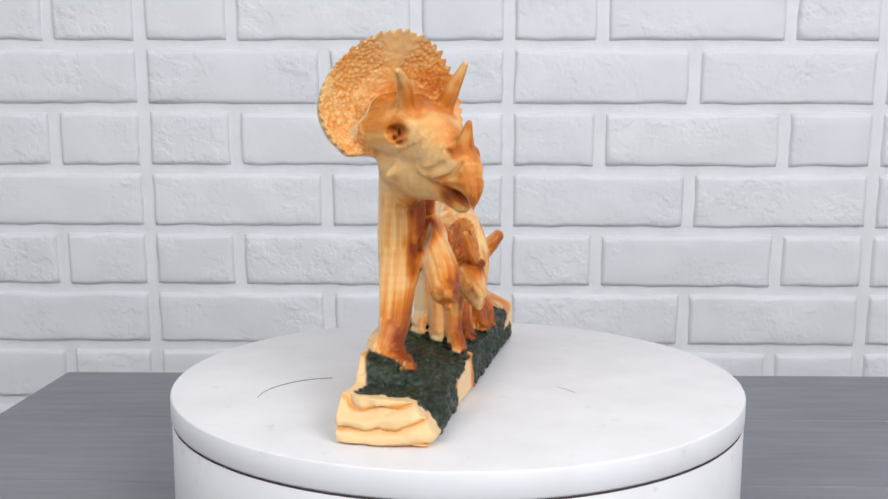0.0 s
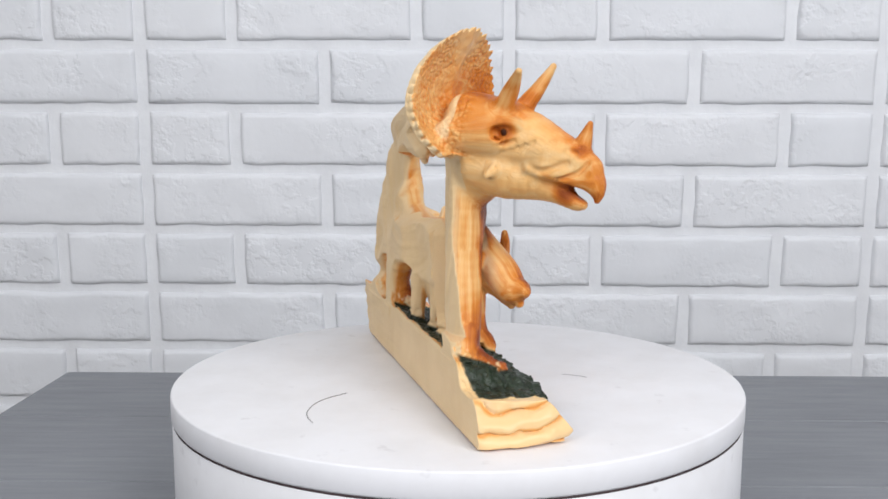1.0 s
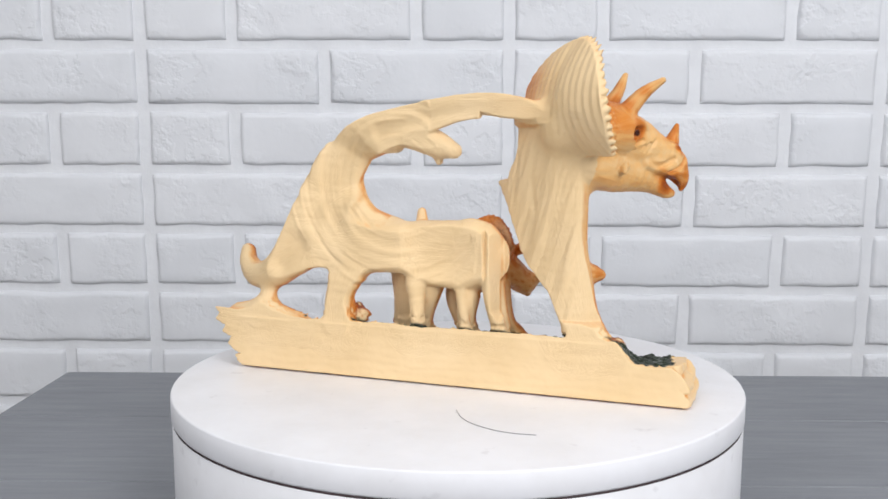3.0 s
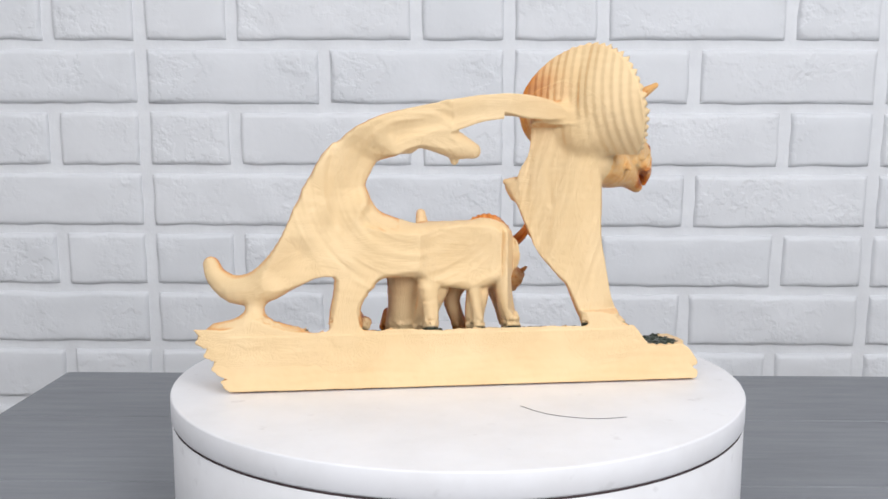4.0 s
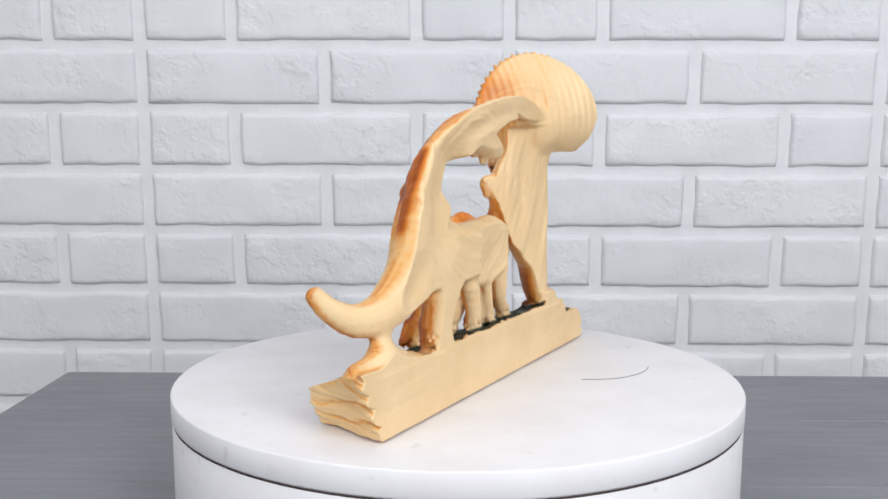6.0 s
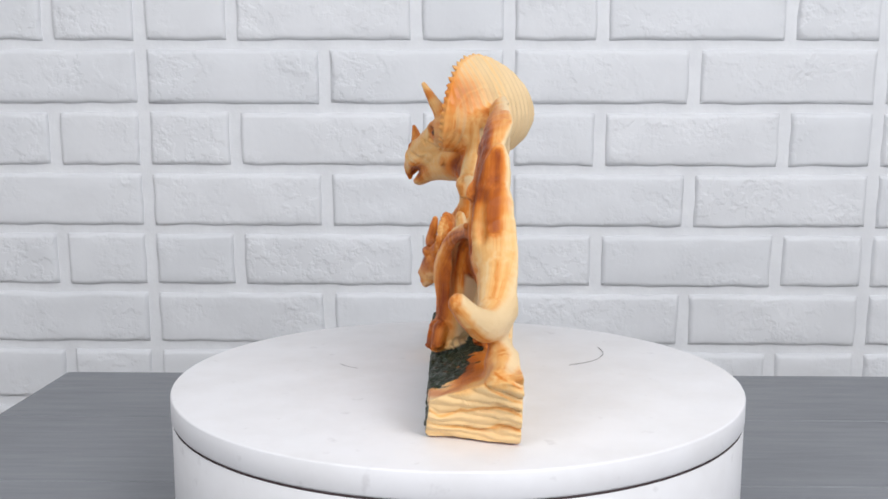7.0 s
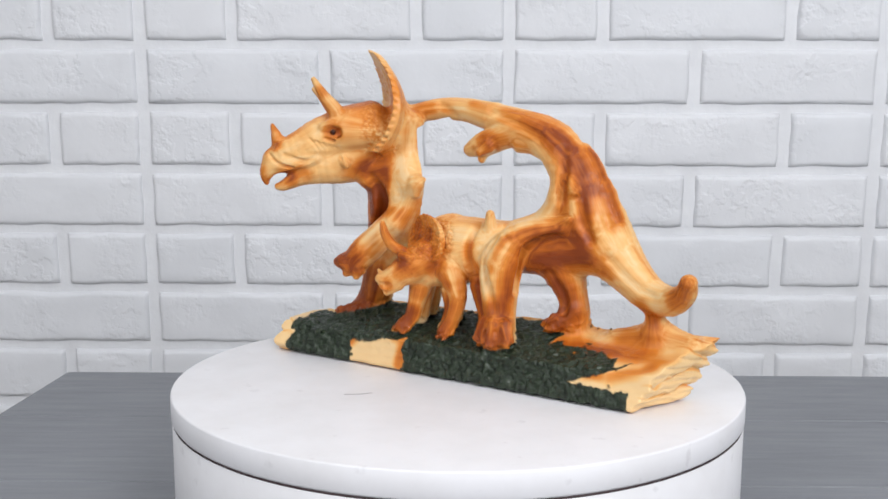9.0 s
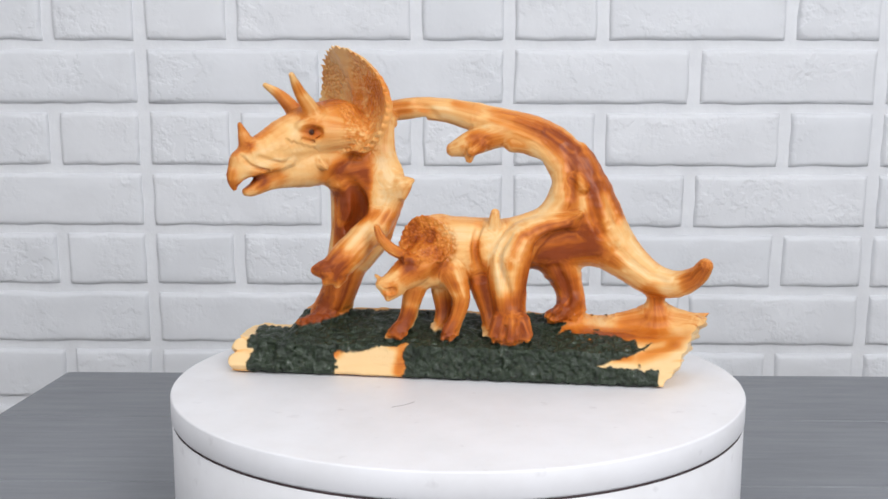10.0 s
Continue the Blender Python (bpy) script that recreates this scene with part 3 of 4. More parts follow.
    g.add([(-2.58, -1.50, 6.69, 0.27), (-3.22, -1.60, 6.99, 0.27), (-3.82, -1.50, 7.56, 0.21), (-4.09, -1.40, 8.14, 0.12)], 0.10)  # calf brow horn
    g.add([(-3.79, -1.80, 5.38, 0.15), (-4.04, -1.80, 5.61, 0.09)], 0.06)  # calf nose horn
    g.add([(-1.93, -1.10, 5.45, 0.18), (-1.83, -1.30, 5.30, 0.12)], 0.06)  # calf cheek thorn
    g.sub([(-3.03, -2.20, 4.89, 0.21), (-3.35, -2.40, 4.80, 0.24)], 0.05)  # calf mouth
    g.sub([(5.73, 1.05, 12.37, 0.18), (5.97, 0.75, 11.13, 0.24), (5.88, 0.65, 9.79, 0.24)], 0.34)  # groove of the rump
    g.sub([(6.55, 0.90, 11.63, 0.18), (7.02, 0.75, 10.55, 0.21), (7.08, 0.65, 9.06, 0.24), (7.58, 0.85, 7.79, 0.18)], 0.34)  # groove of the rump
    g.sub([(7.45, 1.15, 10.83, 0.18), (8.00, 1.10, 9.64, 0.21), (8.39, 1.30, 8.43, 0.18)], 0.34)  # groove of the rump
    g.sub([(5.68, 0.60, 7.84, 0.21), (4.42, 0.30, 7.48, 0.27), (3.76, 0.10, 6.59, 0.27), (3.67, 0.00, 4.99, 0.21)], 0.25)  # groove under the thigh
    g.sub([(2.80, -0.60, 7.76, 0.15), (2.41, -0.70, 6.86, 0.15), (2.56, -0.90, 5.85, 0.18), (3.07, -1.05, 4.09, 0.15)], 0.30)  # groove of the thigh
    g.sub([(-2.62, 1.80, 14.73, 0.12), (-1.95, 1.65, 14.30, 0.15), (-1.57, 1.80, 13.87, 0.12)], 0.34)  # groove of the arch
    g.sub([(1.02, 1.60, 14.23, 0.12), (2.58, 1.40, 13.65, 0.15), (4.28, 1.10, 12.90, 0.15)], 0.34)  # groove of the arch
    g.sub([(-6.01, -0.30, 10.51, 0.24), (-5.50, 0.10, 9.67, 0.40), (-5.43, 0.40, 8.63, 0.50), (-5.95, 0.50, 7.86, 0.37)], 0.34)  # groove of the throat
    g.sub([(-5.43, -1.60, 6.93, 0.12), (-5.96, -1.95, 6.30, 0.12), (-6.44, -1.90, 5.74, 0.12)], 0.34)  # groove of the foreleg
    g.sub([(5.31, 0.90, 5.82, 0.18), (5.76, 1.40, 4.68, 0.18), (5.83, 1.40, 3.90, 0.15)], 0.30)  # groove of the far leg
    g.sub([(8.42, 1.00, 6.95, 0.15), (9.63, 1.00, 5.95, 0.15), (10.81, 0.90, 5.37, 0.12)], 0.30)  # groove of the tail
    g.sub([(2.78, -1.25, 2.97, 0.12), (2.63, -1.50, 2.36, 0.12)], 0.12)  # groove of the hind toes
    g.sub([(3.34, -1.25, 3.00, 0.12), (3.49, -1.50, 2.39, 0.12)], 0.12)  # groove of the hind toes
    g.sub([(1.13, 0.20, 8.09, 0.15), (0.97, -0.30, 6.93, 0.18), (1.26, -0.10, 5.39, 0.18)], 0.30)  # groove of the calf flank
    # calf frill: a small bowl with a scalloped rim
    frill(g, (-1.60, -0.55, 7.15), (-0.28, -0.93, 0.2), 1.5, 0.12, 0.2, 30)
    # flat sawn back
    sl, (x, y, z) = g.window((-13.0, 2.3, -0.3), (13.8, 4.4, 18.0))
    hewn = 0.07 * (1 + rnoise(0.45 * x + 0 * z, 0 * x + 0 * z, 1.1 * z + 0 * x, 1.0, 61, 2)) * (z > 2.9)
    g.d[sl] = np.maximum(g.d[sl], y - SKEW * x - BACK_Y + hewn)
    # the neck is sawn deeper, slanting to the chest
    sl, (x, y, z) = g.window((-10.5, 0.2, 3.2), (-2.2, 4.4, 14.2))
    deep = 2.28 - 0.11 * np.clip(x + 7.0, 0, 5) ** 1.8 - 0.25 * np.clip(-6.6 - x, 0, 2) ** 1.5 + 1.2 * np.clip((3.9 - z) / 0.6, 0, 1) + 2.5 * np.clip((z - 13.3) / 0.9, 0, 1) + 1.5 * np.clip((-2.9 - x) * -2, 0, 1) * (z < 9)
    deep = deep - 0.14 * (1 + rnoise(2.0 * (x + 0.30 * z), 0 * x + 0 * z, 0.22 * z + 0 * x, 1.0, 62, 3))
    g.d[sl] = np.maximum(g.d[sl], (y - deep) * 0.9)
    g.sub([(3.36, 3.30, 13.02, 0.56), (5.08, 3.70, 11.72, 1.20), (5.95, 4.00, 10.26, 1.60), (6.16, 4.20, 8.53, 1.85)], 0.60)  # hollow behind the rump
    g.sub([(8.27, 3.50, 7.00, 0.90), (9.22, 3.40, 6.03, 0.70)], 0.40)  # hollow behind the tail
    g.sub([(-2.06, 3.00, 14.33, 0.38), (0.83, 3.00, 13.82, 0.47), (3.36, 3.00, 13.02, 0.56)], 0.20)  # hollow behind the arch
    # the calf's back is sawn a little deeper, and scooped
    sl, (x, y, z) = g.window((-3.6, 0.6, 3.5), (2.6, 4.4, 9.2))
    deep = 2.12 + 0.60 * np.clip((x - 0.9) / 1.3, 0, 1) ** 2 - 0.05 * (1 + rnoise(0.8 * x + 0 * z, 0 * x + 0 * z, 1.4 * z + 0 * x, 1.0, 64, 2)) + 0 * y
    g.d[sl] = np.maximum(g.d[sl], y - deep)
    g.ball((-0.55, 5.55, 6.15), 3.85, 0.50, True)
    g.sub([(-5.97, 2.90, 12.87, 0.51), (-5.94, 2.70, 10.31, 0.45), (-6.37, 2.70, 7.05, 0.46)], 0.20)  # groove of the neck
    g.sub([(-4.79, 1.90, 12.56, 0.19), (-4.50, 1.70, 11.00, 0.19), (-4.63, 1.70, 9.42, 0.19)], 0.15)  # grain groove of the neck
    # the inside of the rump is hollowed towards the opening
    sl, (x, y, z) = g.window((3.0, 0.6, 6.8), (9.5, 4.4, 16.0))
    rho = np.sqrt((x - 2.4) ** 2 + (z - 10.6) ** 2)
    ang = np.degrees(np.arctan2(z - 10.6, x - 2.4))
    fade = np.clip((ang - 25) / 50, 0, 1) ** 1.5 + np.clip((-5 - ang) / 45, 0, 1) ** 1.5
    deep = np.minimum(2.05 + 0.34 * (rho - 2.9), 2.95) + 3.2 * fade
    g.blend(sl, ((deep - y) * 0.85).astype(np.float32), 0.70, True)
    head(g)
    # fine chiselled unevenness
    near = np.abs(g.d) < 0.3
    ix = np.argwhere(near)
    p = g.lo + step * ix
    q = rnoise(p[:, 0], p[:, 1], p[:, 2], 1.6, 5, 3)
    mossy = moss_mask(p[:, 0], p[:, 1], p[:, 2]) * (p[:, 2] < 3.9) * np.clip((BACK_Y + SKEW * p[:, 0] - 0.12 - p[:, 1]) * 8, 0, 1)
    on_base = np.clip((3.6 - p[:, 2] - 0.34 * (2.66 - p[:, 1])) * 3 + 1, 0, 1)
    leafy = rnoise(p[:, 0], p[:, 1], p[:, 2], 4.6, 9, 2)
    back = np.clip((p[:, 1] - np.where(p[:, 0] < -1.5, 0.5, 1.0)) * 1.5, 0, 1) * (p[:, 2] > 3.4)
    rings = np.sqrt((p[:, 0] - 2.4) ** 2 + (p[:, 2] - 10.6) ** 2)
    flow = np.where(p[:, 0] > -1.5, rings, p[:, 0] * 1.2 + 0.15 * p[:, 2])
    ribs = rnoise(flow * 3.4, p[:, 2] * 0.25, p[:, 0] * 0.25, 1.0, 17, 2)
    amount = 0.022 * q + 0.08 * back * (rings < 6.3) * ribs * (p[:, 0] > -7.5) * ((p[:, 2] < 13.2) | (p[:, 0] > 0.5)) + 0.17 * mossy * on_base * leafy
    g.d[near] += amount.astype(np.float32)
    g.d[:, :, :int(0.3 / step)] = np.maximum(g.d[:, :, :int(0.3 / step)], 0.02)
    verts, quads = g.skin()

    # paint masks
    px, py, pz = verts.T
    me = bpy.data.meshes.new("figurine")
    me.from_pydata((verts * 0.01).tolist(), [], quads.tolist())
    me.update()
    me.polygons.foreach_set("use_smooth", np.ones(len(me.polygons), bool))
    nrm = np.zeros(len(verts) * 3)
    me.vertices.foreach_get("normal", nrm)
    nrm = nrm.reshape(-1, 3)
    stain_and_shade = np.zeros(len(verts))

    wander = np.stack([rnoise(px, py, pz, 1.1, 31 + i, 2) for i in range(3)], 1)
    wv = verts + 0.10 * wander

    def brush(pts, strength):
        best = np.full(len(verts), 9.0)
        for p, q in zip(pts, pts[1:] if len(pts) > 1 else pts):
            b = np.array(q[:3]) - p[:3]
            t = np.clip(((wv - p[:3]) @ b) / (b @ b + 1e-9), 0, 1)
            r = p[3] + t * (q[3] - p[3])
            best = np.minimum(best, np.linalg.norm(wv - np.array(p[:3]) - t[:, None] * b, axis=1) / (r + 0.05))
        k = np.clip((2.7 - best) / 2.4, 0, 1)
        k = 0.95 * strength * k * k * (3 - 2 * k)
        stain_and_shade[:] = 1 - (1 - stain_and_shade) * (1 - k)

    brush([(5.66, 1.00, 11.12, 0.72), (6.75, 0.80, 9.35, 1.02), (7.52, 0.90, 7.55, 0.78)], 0.42)
    brush([(2.26, 1.60, 13.65, 0.49), (4.10, 1.50, 13.05, 0.61)], 0.40)
    brush([(5.16, 1.50, 13.02, 0.15), (6.54, 1.10, 11.87, 0.18), (7.64, 1.00, 10.24, 0.18), (8.45, 1.30, 8.37, 0.18)], 0.70)
    brush([(5.72, 1.20, 12.37, 0.15), (6.03, 0.90, 11.12, 0.18), (5.94, 0.70, 9.79, 0.21)], 0.60)
    brush([(6.55, 1.00, 11.63, 0.15), (7.05, 0.80, 10.25, 0.18), (7.14, 0.70, 8.76, 0.21)], 0.60)
    brush([(1.69, 1.20, 13.74, 0.67), (4.14, 1.00, 12.90, 0.78), (5.97, 0.80, 11.43, 1.01)], 0.15)
    brush([(6.22, 0.90, 10.47, 0.18), (6.94, 0.70, 10.01, 0.18)], 0.70)
    brush([(4.09, 1.60, 13.35, 0.12), (5.63, 1.30, 12.46, 0.15)], 0.55)
    brush([(1.65, 1.50, 13.95, 0.12), (3.50, 1.40, 13.44, 0.15), (5.04, 1.20, 12.25, 0.15)], 0.45)
    brush([(-2.57, 1.60, 14.63, 0.12), (-2.02, 1.50, 14.29, 0.15), (-1.53, 1.60, 13.80, 0.12)], 0.90)
    brush([(-0.39, 1.70, 14.54, 0.18), (0.56, 1.60, 14.11, 0.21)], 0.50)
    brush([(-4.03, 1.70, 14.43, 0.28), (-3.23, 1.70, 14.42, 0.19)], 0.35)
    brush([(1.07, 1.30, 12.71, 0.24), (0.61, 1.30, 12.77, 0.18)], 0.65)
    brush([(1.53, 1.30, 12.59, 0.30), (0.78, 1.20, 12.10, 0.31)], 0.30)
    brush([(5.89, 0.50, 8.16, 0.15), (4.34, 0.20, 7.79, 0.21), (3.55, -0.20, 6.83, 0.24), (3.49, -0.60, 5.23, 0.24), (3.66, -0.90, 3.48, 0.27)], 0.85)
    brush([(4.87, 0.10, 8.32, 0.12), (3.30, -0.50, 7.61, 0.12), (2.92, -1.00, 6.17, 0.12)], 0.50)
    brush([(3.93, 1.00, 5.98, 0.37), (5.29, 1.00, 6.88, 0.61), (6.78, 1.00, 7.28, 0.54)], 1.00)
    brush([(7.53, 1.00, 6.93, 0.48), (8.43, 1.00, 6.50, 0.30)], 0.50)
    brush([(5.29, 1.40, 5.28, 0.43), (5.93, 1.30, 4.08, 0.43), (5.33, 1.20, 3.51, 0.43)], 0.85)
    brush([(1.69, -0.20, 5.72, 0.27), (2.03, -0.40, 4.24, 0.36), (2.29, -0.90, 2.98, 0.36)], 0.70)
    brush([(2.81, -1.10, 3.94, 0.47), (2.83, -1.20, 2.76, 0.65)], 0.45)
    brush([(5.90, 1.20, 4.40, 0.55), (5.79, 1.20, 3.47, 0.55)], 0.45)
    brush([(-0.09, -0.80, 3.02, 0.42), (-0.38, -0.90, 2.35, 0.36)], 0.45)
    brush([(-2.98, -1.00, 3.26, 0.36), (-3.03, -1.20, 2.43, 0.36)], 0.45)
    brush([(-7.01, 1.00, 4.02, 0.51), (-7.67, 0.40, 2.66, 0.51)], 0.40)
    brush([(-6.06, -1.60, 6.47, 0.54), (-6.82, -1.70, 5.76, 0.48)], 0.40)
    brush([(5.84, 0.60, 2.59, 0.43), (7.93, 0.60, 2.61, 0.48), (9.99, 0.60, 2.76, 0.48)], 0.50)
    brush([(2.53, -1.10, 2.51, 0.30), (3.14, -1.30, 2.40, 0.27), (3.91, -1.00, 2.67, 0.24)], 0.85)
    brush([(-6.48, 0.40, 9.64, 0.28), (-5.75, 0.50, 8.80, 0.50), (-6.00, 0.70, 7.91, 0.38)], 1.00)
    brush([(-6.36, -0.40, 11.06, 0.24), (-5.36, 0.00, 11.51, 0.31), (-4.69, 0.70, 11.81, 0.25)], 0.85)
    brush([(-5.20, 0.20, 11.51, 0.15), (-5.06, 0.00, 10.45, 0.15), (-5.12, 0.20, 9.21, 0.18)], 0.85)
    brush([(-5.84, 0.50, 9.49, 0.43), (-5.36, 0.50, 8.62, 0.43)], 1.00)
    brush([(-6.75, 0.60, 7.90, 0.22), (-6.67, 0.70, 6.63, 0.22)], 0.70)
    brush([(-4.10, -0.10, 8.63, 0.31), (-4.73, -0.10, 8.38, 0.25)], 0.50)
    brush([(-5.73, -0.40, 10.46, 0.79)], 0.40)
    brush([(-6.10, -1.70, 5.54, 0.36), (-7.22, -1.90, 5.72, 0.27)], 0.85)
    brush([(-6.94, -1.80, 6.14, 0.36), (-6.03, -1.70, 6.63, 0.24)], 0.60)
    brush([(-4.79, -0.50, 7.43, 0.18), (-5.60, -1.60, 6.02, 0.18)], 0.50)
    brush([(-6.70, 1.10, 4.98, 0.48), (-7.45, 1.00, 3.52, 0.54), (-8.40, 0.10, 2.40, 0.47)], 0.90)
    brush([(-2.04, -1.00, 7.55, 0.78), (-1.24, -0.90, 6.95, 0.72)], 0.50)
    brush([(-3.15, -2.20, 4.86, 0.15), (-3.31, -2.30, 4.78, 0.15)], 0.95)
    brush([(-2.24, -1.95, 6.22, 0.12)], 1.00)
    brush([(-2.45, -1.80, 6.37, 0.27), (-1.94, -1.50, 5.81, 0.21)], 0.80)
    brush([(-3.39, -2.20, 5.18, 0.21)], 0.70)
    brush([(-2.74, -2.00, 5.80, 0.41)], 0.40)
    brush([(-1.52, -1.00, 7.86, 0.66)], 0.20)
    brush([(-3.31, -1.50, 6.97, 0.24), (-3.95, -1.60, 7.81, 0.18)], 0.45)
    brush([(1.08, -0.20, 7.22, 0.18), (0.98, -0.30, 6.02, 0.24), (1.26, -0.10, 4.47, 0.36), (1.82, -0.10, 3.26, 0.39)], 0.70)
    brush([(-0.08, -0.90, 5.02, 0.18), (-0.97, -1.00, 5.91, 0.18), (0.20, -0.40, 6.01, 0.15)], 0.60)
    brush([(-3.15, -1.20, 2.43, 0.33), (-2.47, -0.90, 3.26, 0.24)], 0.90)
    brush([(-0.45, -1.00, 2.37, 0.30), (-0.73, 0.20, 3.58, 0.37)], 0.90)
    brush([(0.35, -0.70, 3.93, 0.24), (-2.22, -0.90, 4.49, 0.24)], 0.40)
    brush([(12.75, 0.20, 6.09, 0.26), (12.11, 0.80, 5.33, 0.24)], 0.70)
    brush([(10.26, 1.30, 4.77, 0.24), (10.52, 1.40, 4.06, 0.24)], 0.75)
    brush([(5.84, 0.40, 2.94, 0.27), (7.33, 0.40, 2.88, 0.30), (9.11, 0.50, 2.80, 0.21)], 0.75)
    brush([(10.58, 0.80, 3.04, 0.48), (9.11, 1.20, 3.12, 0.42)], 0.60)
    brush([(7.03, 0.80, 2.91, 0.42), (8.52, 0.60, 2.82, 0.36)], 0.60)
    brush([(11.42, 0.00, 2.69, 0.29), (12.16, 0.60, 3.05, 0.30)], 0.45)
    brush([(8.12, -1.40, 1.44, 0.12), (9.12, -1.30, 1.58, 0.14)], 0.90)
    brush([(9.68, -1.10, 1.73, 0.23), (11.41, -0.40, 2.33, 0.23)], 0.35)
    brush([(-6.91, -1.60, 1.06, 0.18), (-5.91, -1.20, 1.63, 0.15)], 0.60)
    brush([(-2.58, -1.40, 1.36, 0.21), (-2.85, -1.60, 0.47, 0.18)], 0.60)
    brush([(6.90, 1.90, 12.2, 0.16), (7.90, 1.80, 10.4, 0.20), (8.50, 1.90, 8.80, 0.16)], 0.75)
    brush([(6.20, 1.20, 12.5, 0.16), (7.10, 1.00, 11.0, 0.20), (7.60, 0.95, 9.40, 0.18)], 0.80)
    brush([(4.60, 1.60, 13.3, 0.12), (5.90, 1.40, 12.7, 0.14), (7.30, 1.30, 11.2, 0.14), (8.30, 1.40, 9.20, 0.12)], 0.60)
    brush([(4.70, 0.30, 8.05, 0.12), (3.60, 0.00, 7.45, 0.14), (3.20, -0.30, 6.40, 0.14)], 0.70)
    brush([(-4.80, 1.10, 11.6, 0.25), (-5.60, 0.60, 10.6, 0.30), (-6.30, 0.80, 9.40, 0.30), (-6.60, 0.90, 8.00, 0.25)], 0.80)
    brush([(-8.40, 0.10, 2.50, 0.40), (-7.80, 0.60, 3.00, 0.45)], 0.60)
    for f, l, u, r, s in ((-0.42, -1.4, 0.05, 0.27, 0.85), (-0.42, 1.4, 0.05, 0.27, 0.85), (-0.7, -0.8, 0.9, 0.35, 0.6), (-0.7, 0.8, 0.9, 0.35, 0.6),
                          (3.1, 0, -0.7, 0.22, 0.5), (3.6, 0, -2.2, 0.22, 0.55), (2.2, -0.5, -2.4, 0.26, 1.0), (2.2, 0.5, -2.4, 0.26, 1.0), (2.8, 0, -2.6, 0.2, 0.9), (3.45, 0, -2.7, 0.14, 0.8),
                          (2.75, -0.55, -0.75, 0.14, 0.7), (2.75, 0.55, -0.75, 0.14, 0.7), (-2.3, 0, 1.8, 0.7, 0.55), (3.0, 0, 0.3, 0.18, 0.4),
                          (-1.3, -1.6, 0.2, 0.4, 0.35), (-1.3, 1.6, 0.2, 0.4, 0.35), (1.6, 0, 0.0, 0.5, 0.5), (-0.3, 0, 1.0, 0.6, 0.55), (-0.6, -1.4, -0.9, 0.5, 0.4), (1.4, -1.0, -0.6, 0.4, 0.35), (2.4, 0, -0.3, 0.45, 0.4),
                          (1.5, 0.95, -2.0, 0.16, 0.4), (1.5, -0.95, -2.0, 0.16, 0.4), (3.2, 0.3, -1.9, 0.25, 0.4), (-1.6, 0, 1.0, 0.7, 0.55), (-2.8, 0, 1.4, 0.8, 0.5),
                          (-1.6, -1.3, -1.9, 0.5, 0.45), (0.3, -1.25, 2.2, 0.2, 0.4), (0.1, 1.3, 2.0, 0.2, 0.4), (0.0, -1.0, 1.5, 0.2, 0.4), (0, 1.0, 1.5, 0.2, 0.4),
                          (1.2, -0.9, -2.4, 0.25, 0.3), (3.3, 0, -1.4, 0.22, 0.35), (-2.4, -1.5, 1.0, 0.7, 0.35), (-2.4, 1.5, 1.0, 0.7, 0.3)):
        brush([(*head_point(f, l, u), r), (*head_point(f - 0.05, l, u), r)], s if r < 0.3 else 0.65 * s)
    # Log end grooves are browned in the colour to stand in for their shadow.
    for x0 in (12.4, -12.2):
        near_end = np.clip(1.2 - np.abs(px - x0 - 0.3 * np.sign(x0) * (pz - 1.5)) , 0, 1) * (pz < 3.6) * (py < BACK_Y + SKEW * px - 0.02)
        grain = rnoise(px, py, pz, 0.55, 3, 3)
        rings = np.abs(np.sin(pz * 3.7 + 0.35 * py + 2.2 * grain + 0.8 * np.sin(py * 1.5 + pz)) if x0 > 0 else np.sin(pz * 3.3 + grain * 3.2 + 0.5 * np.sin(py * 1.3) + 0.5))
        np.maximum(stain_and_shade, 0.34 * near_end * np.clip(0.36 - rings, 0, 1) * 2.7, out=stain_and_shade)
    # wood streaks run along the nearest limb
    near = np.full(len(verts), 9.0)
    side = np.zeros((len(verts), 3))
    for p, q in g.bones:
        a, b = np.array(p[:3]), np.array(q[:3])
        lo, hi = np.minimum(a, b) - p[3] - 1.0, np.maximum(a, b) + q[3] + 1.0
        ids = np.nonzero(((verts > lo) & (verts < hi)).all(1))[0]
        if not len(ids):
            continue
        v = verts[ids] - a
        tt = np.clip(v @ (b - a) / ((b - a) @ (b - a) + 1e-9), 0, 1)
        off = v - tt[:, None] * (b - a)
        dist = np.linalg.norm(off, axis=1)
        gap = dist - (p[3] + tt * (q[3] - p[3]))
        win = gap < near[ids]
        near[ids[win]] = gap[win]
        side[ids[win]] = (off / (dist[:, None] + 1e-6))[win]
    side[near > 1.2] = 0
    ea, eb = quads.ravel(), np.roll(quads, 1, 1).ravel()
    deg = np.bincount(ea, minlength=len(verts)) + np.bincount(eb, minlength=len(verts)) + 1.0
    for _ in range(14):
        side = np.stack([(side[:, i] + np.bincount(ea, side[eb, i], len(verts)) + np.bincount(eb, side[ea, i], len(verts))) / deg for i in range(3)], 1)
    bodyish = np.clip((pz - 2.6) * 2, 0, 1) * (1 - 0.6 * np.clip((pz - 9.9) * 2, 0, 1) * np.clip((-5.6 - px) * 2, 0, 1))
    stain_and_shade[:] = stain_and_shade + 0.22 * bodyish * (1 - stain_and_shade)

    def wipe(pts, strength):
        held = stain_and_shade.copy()
        stain_and_shade[:] = 0
        brush(pts, strength)
        stain_and_shade[:] = held * (1 - stain_and_shade)

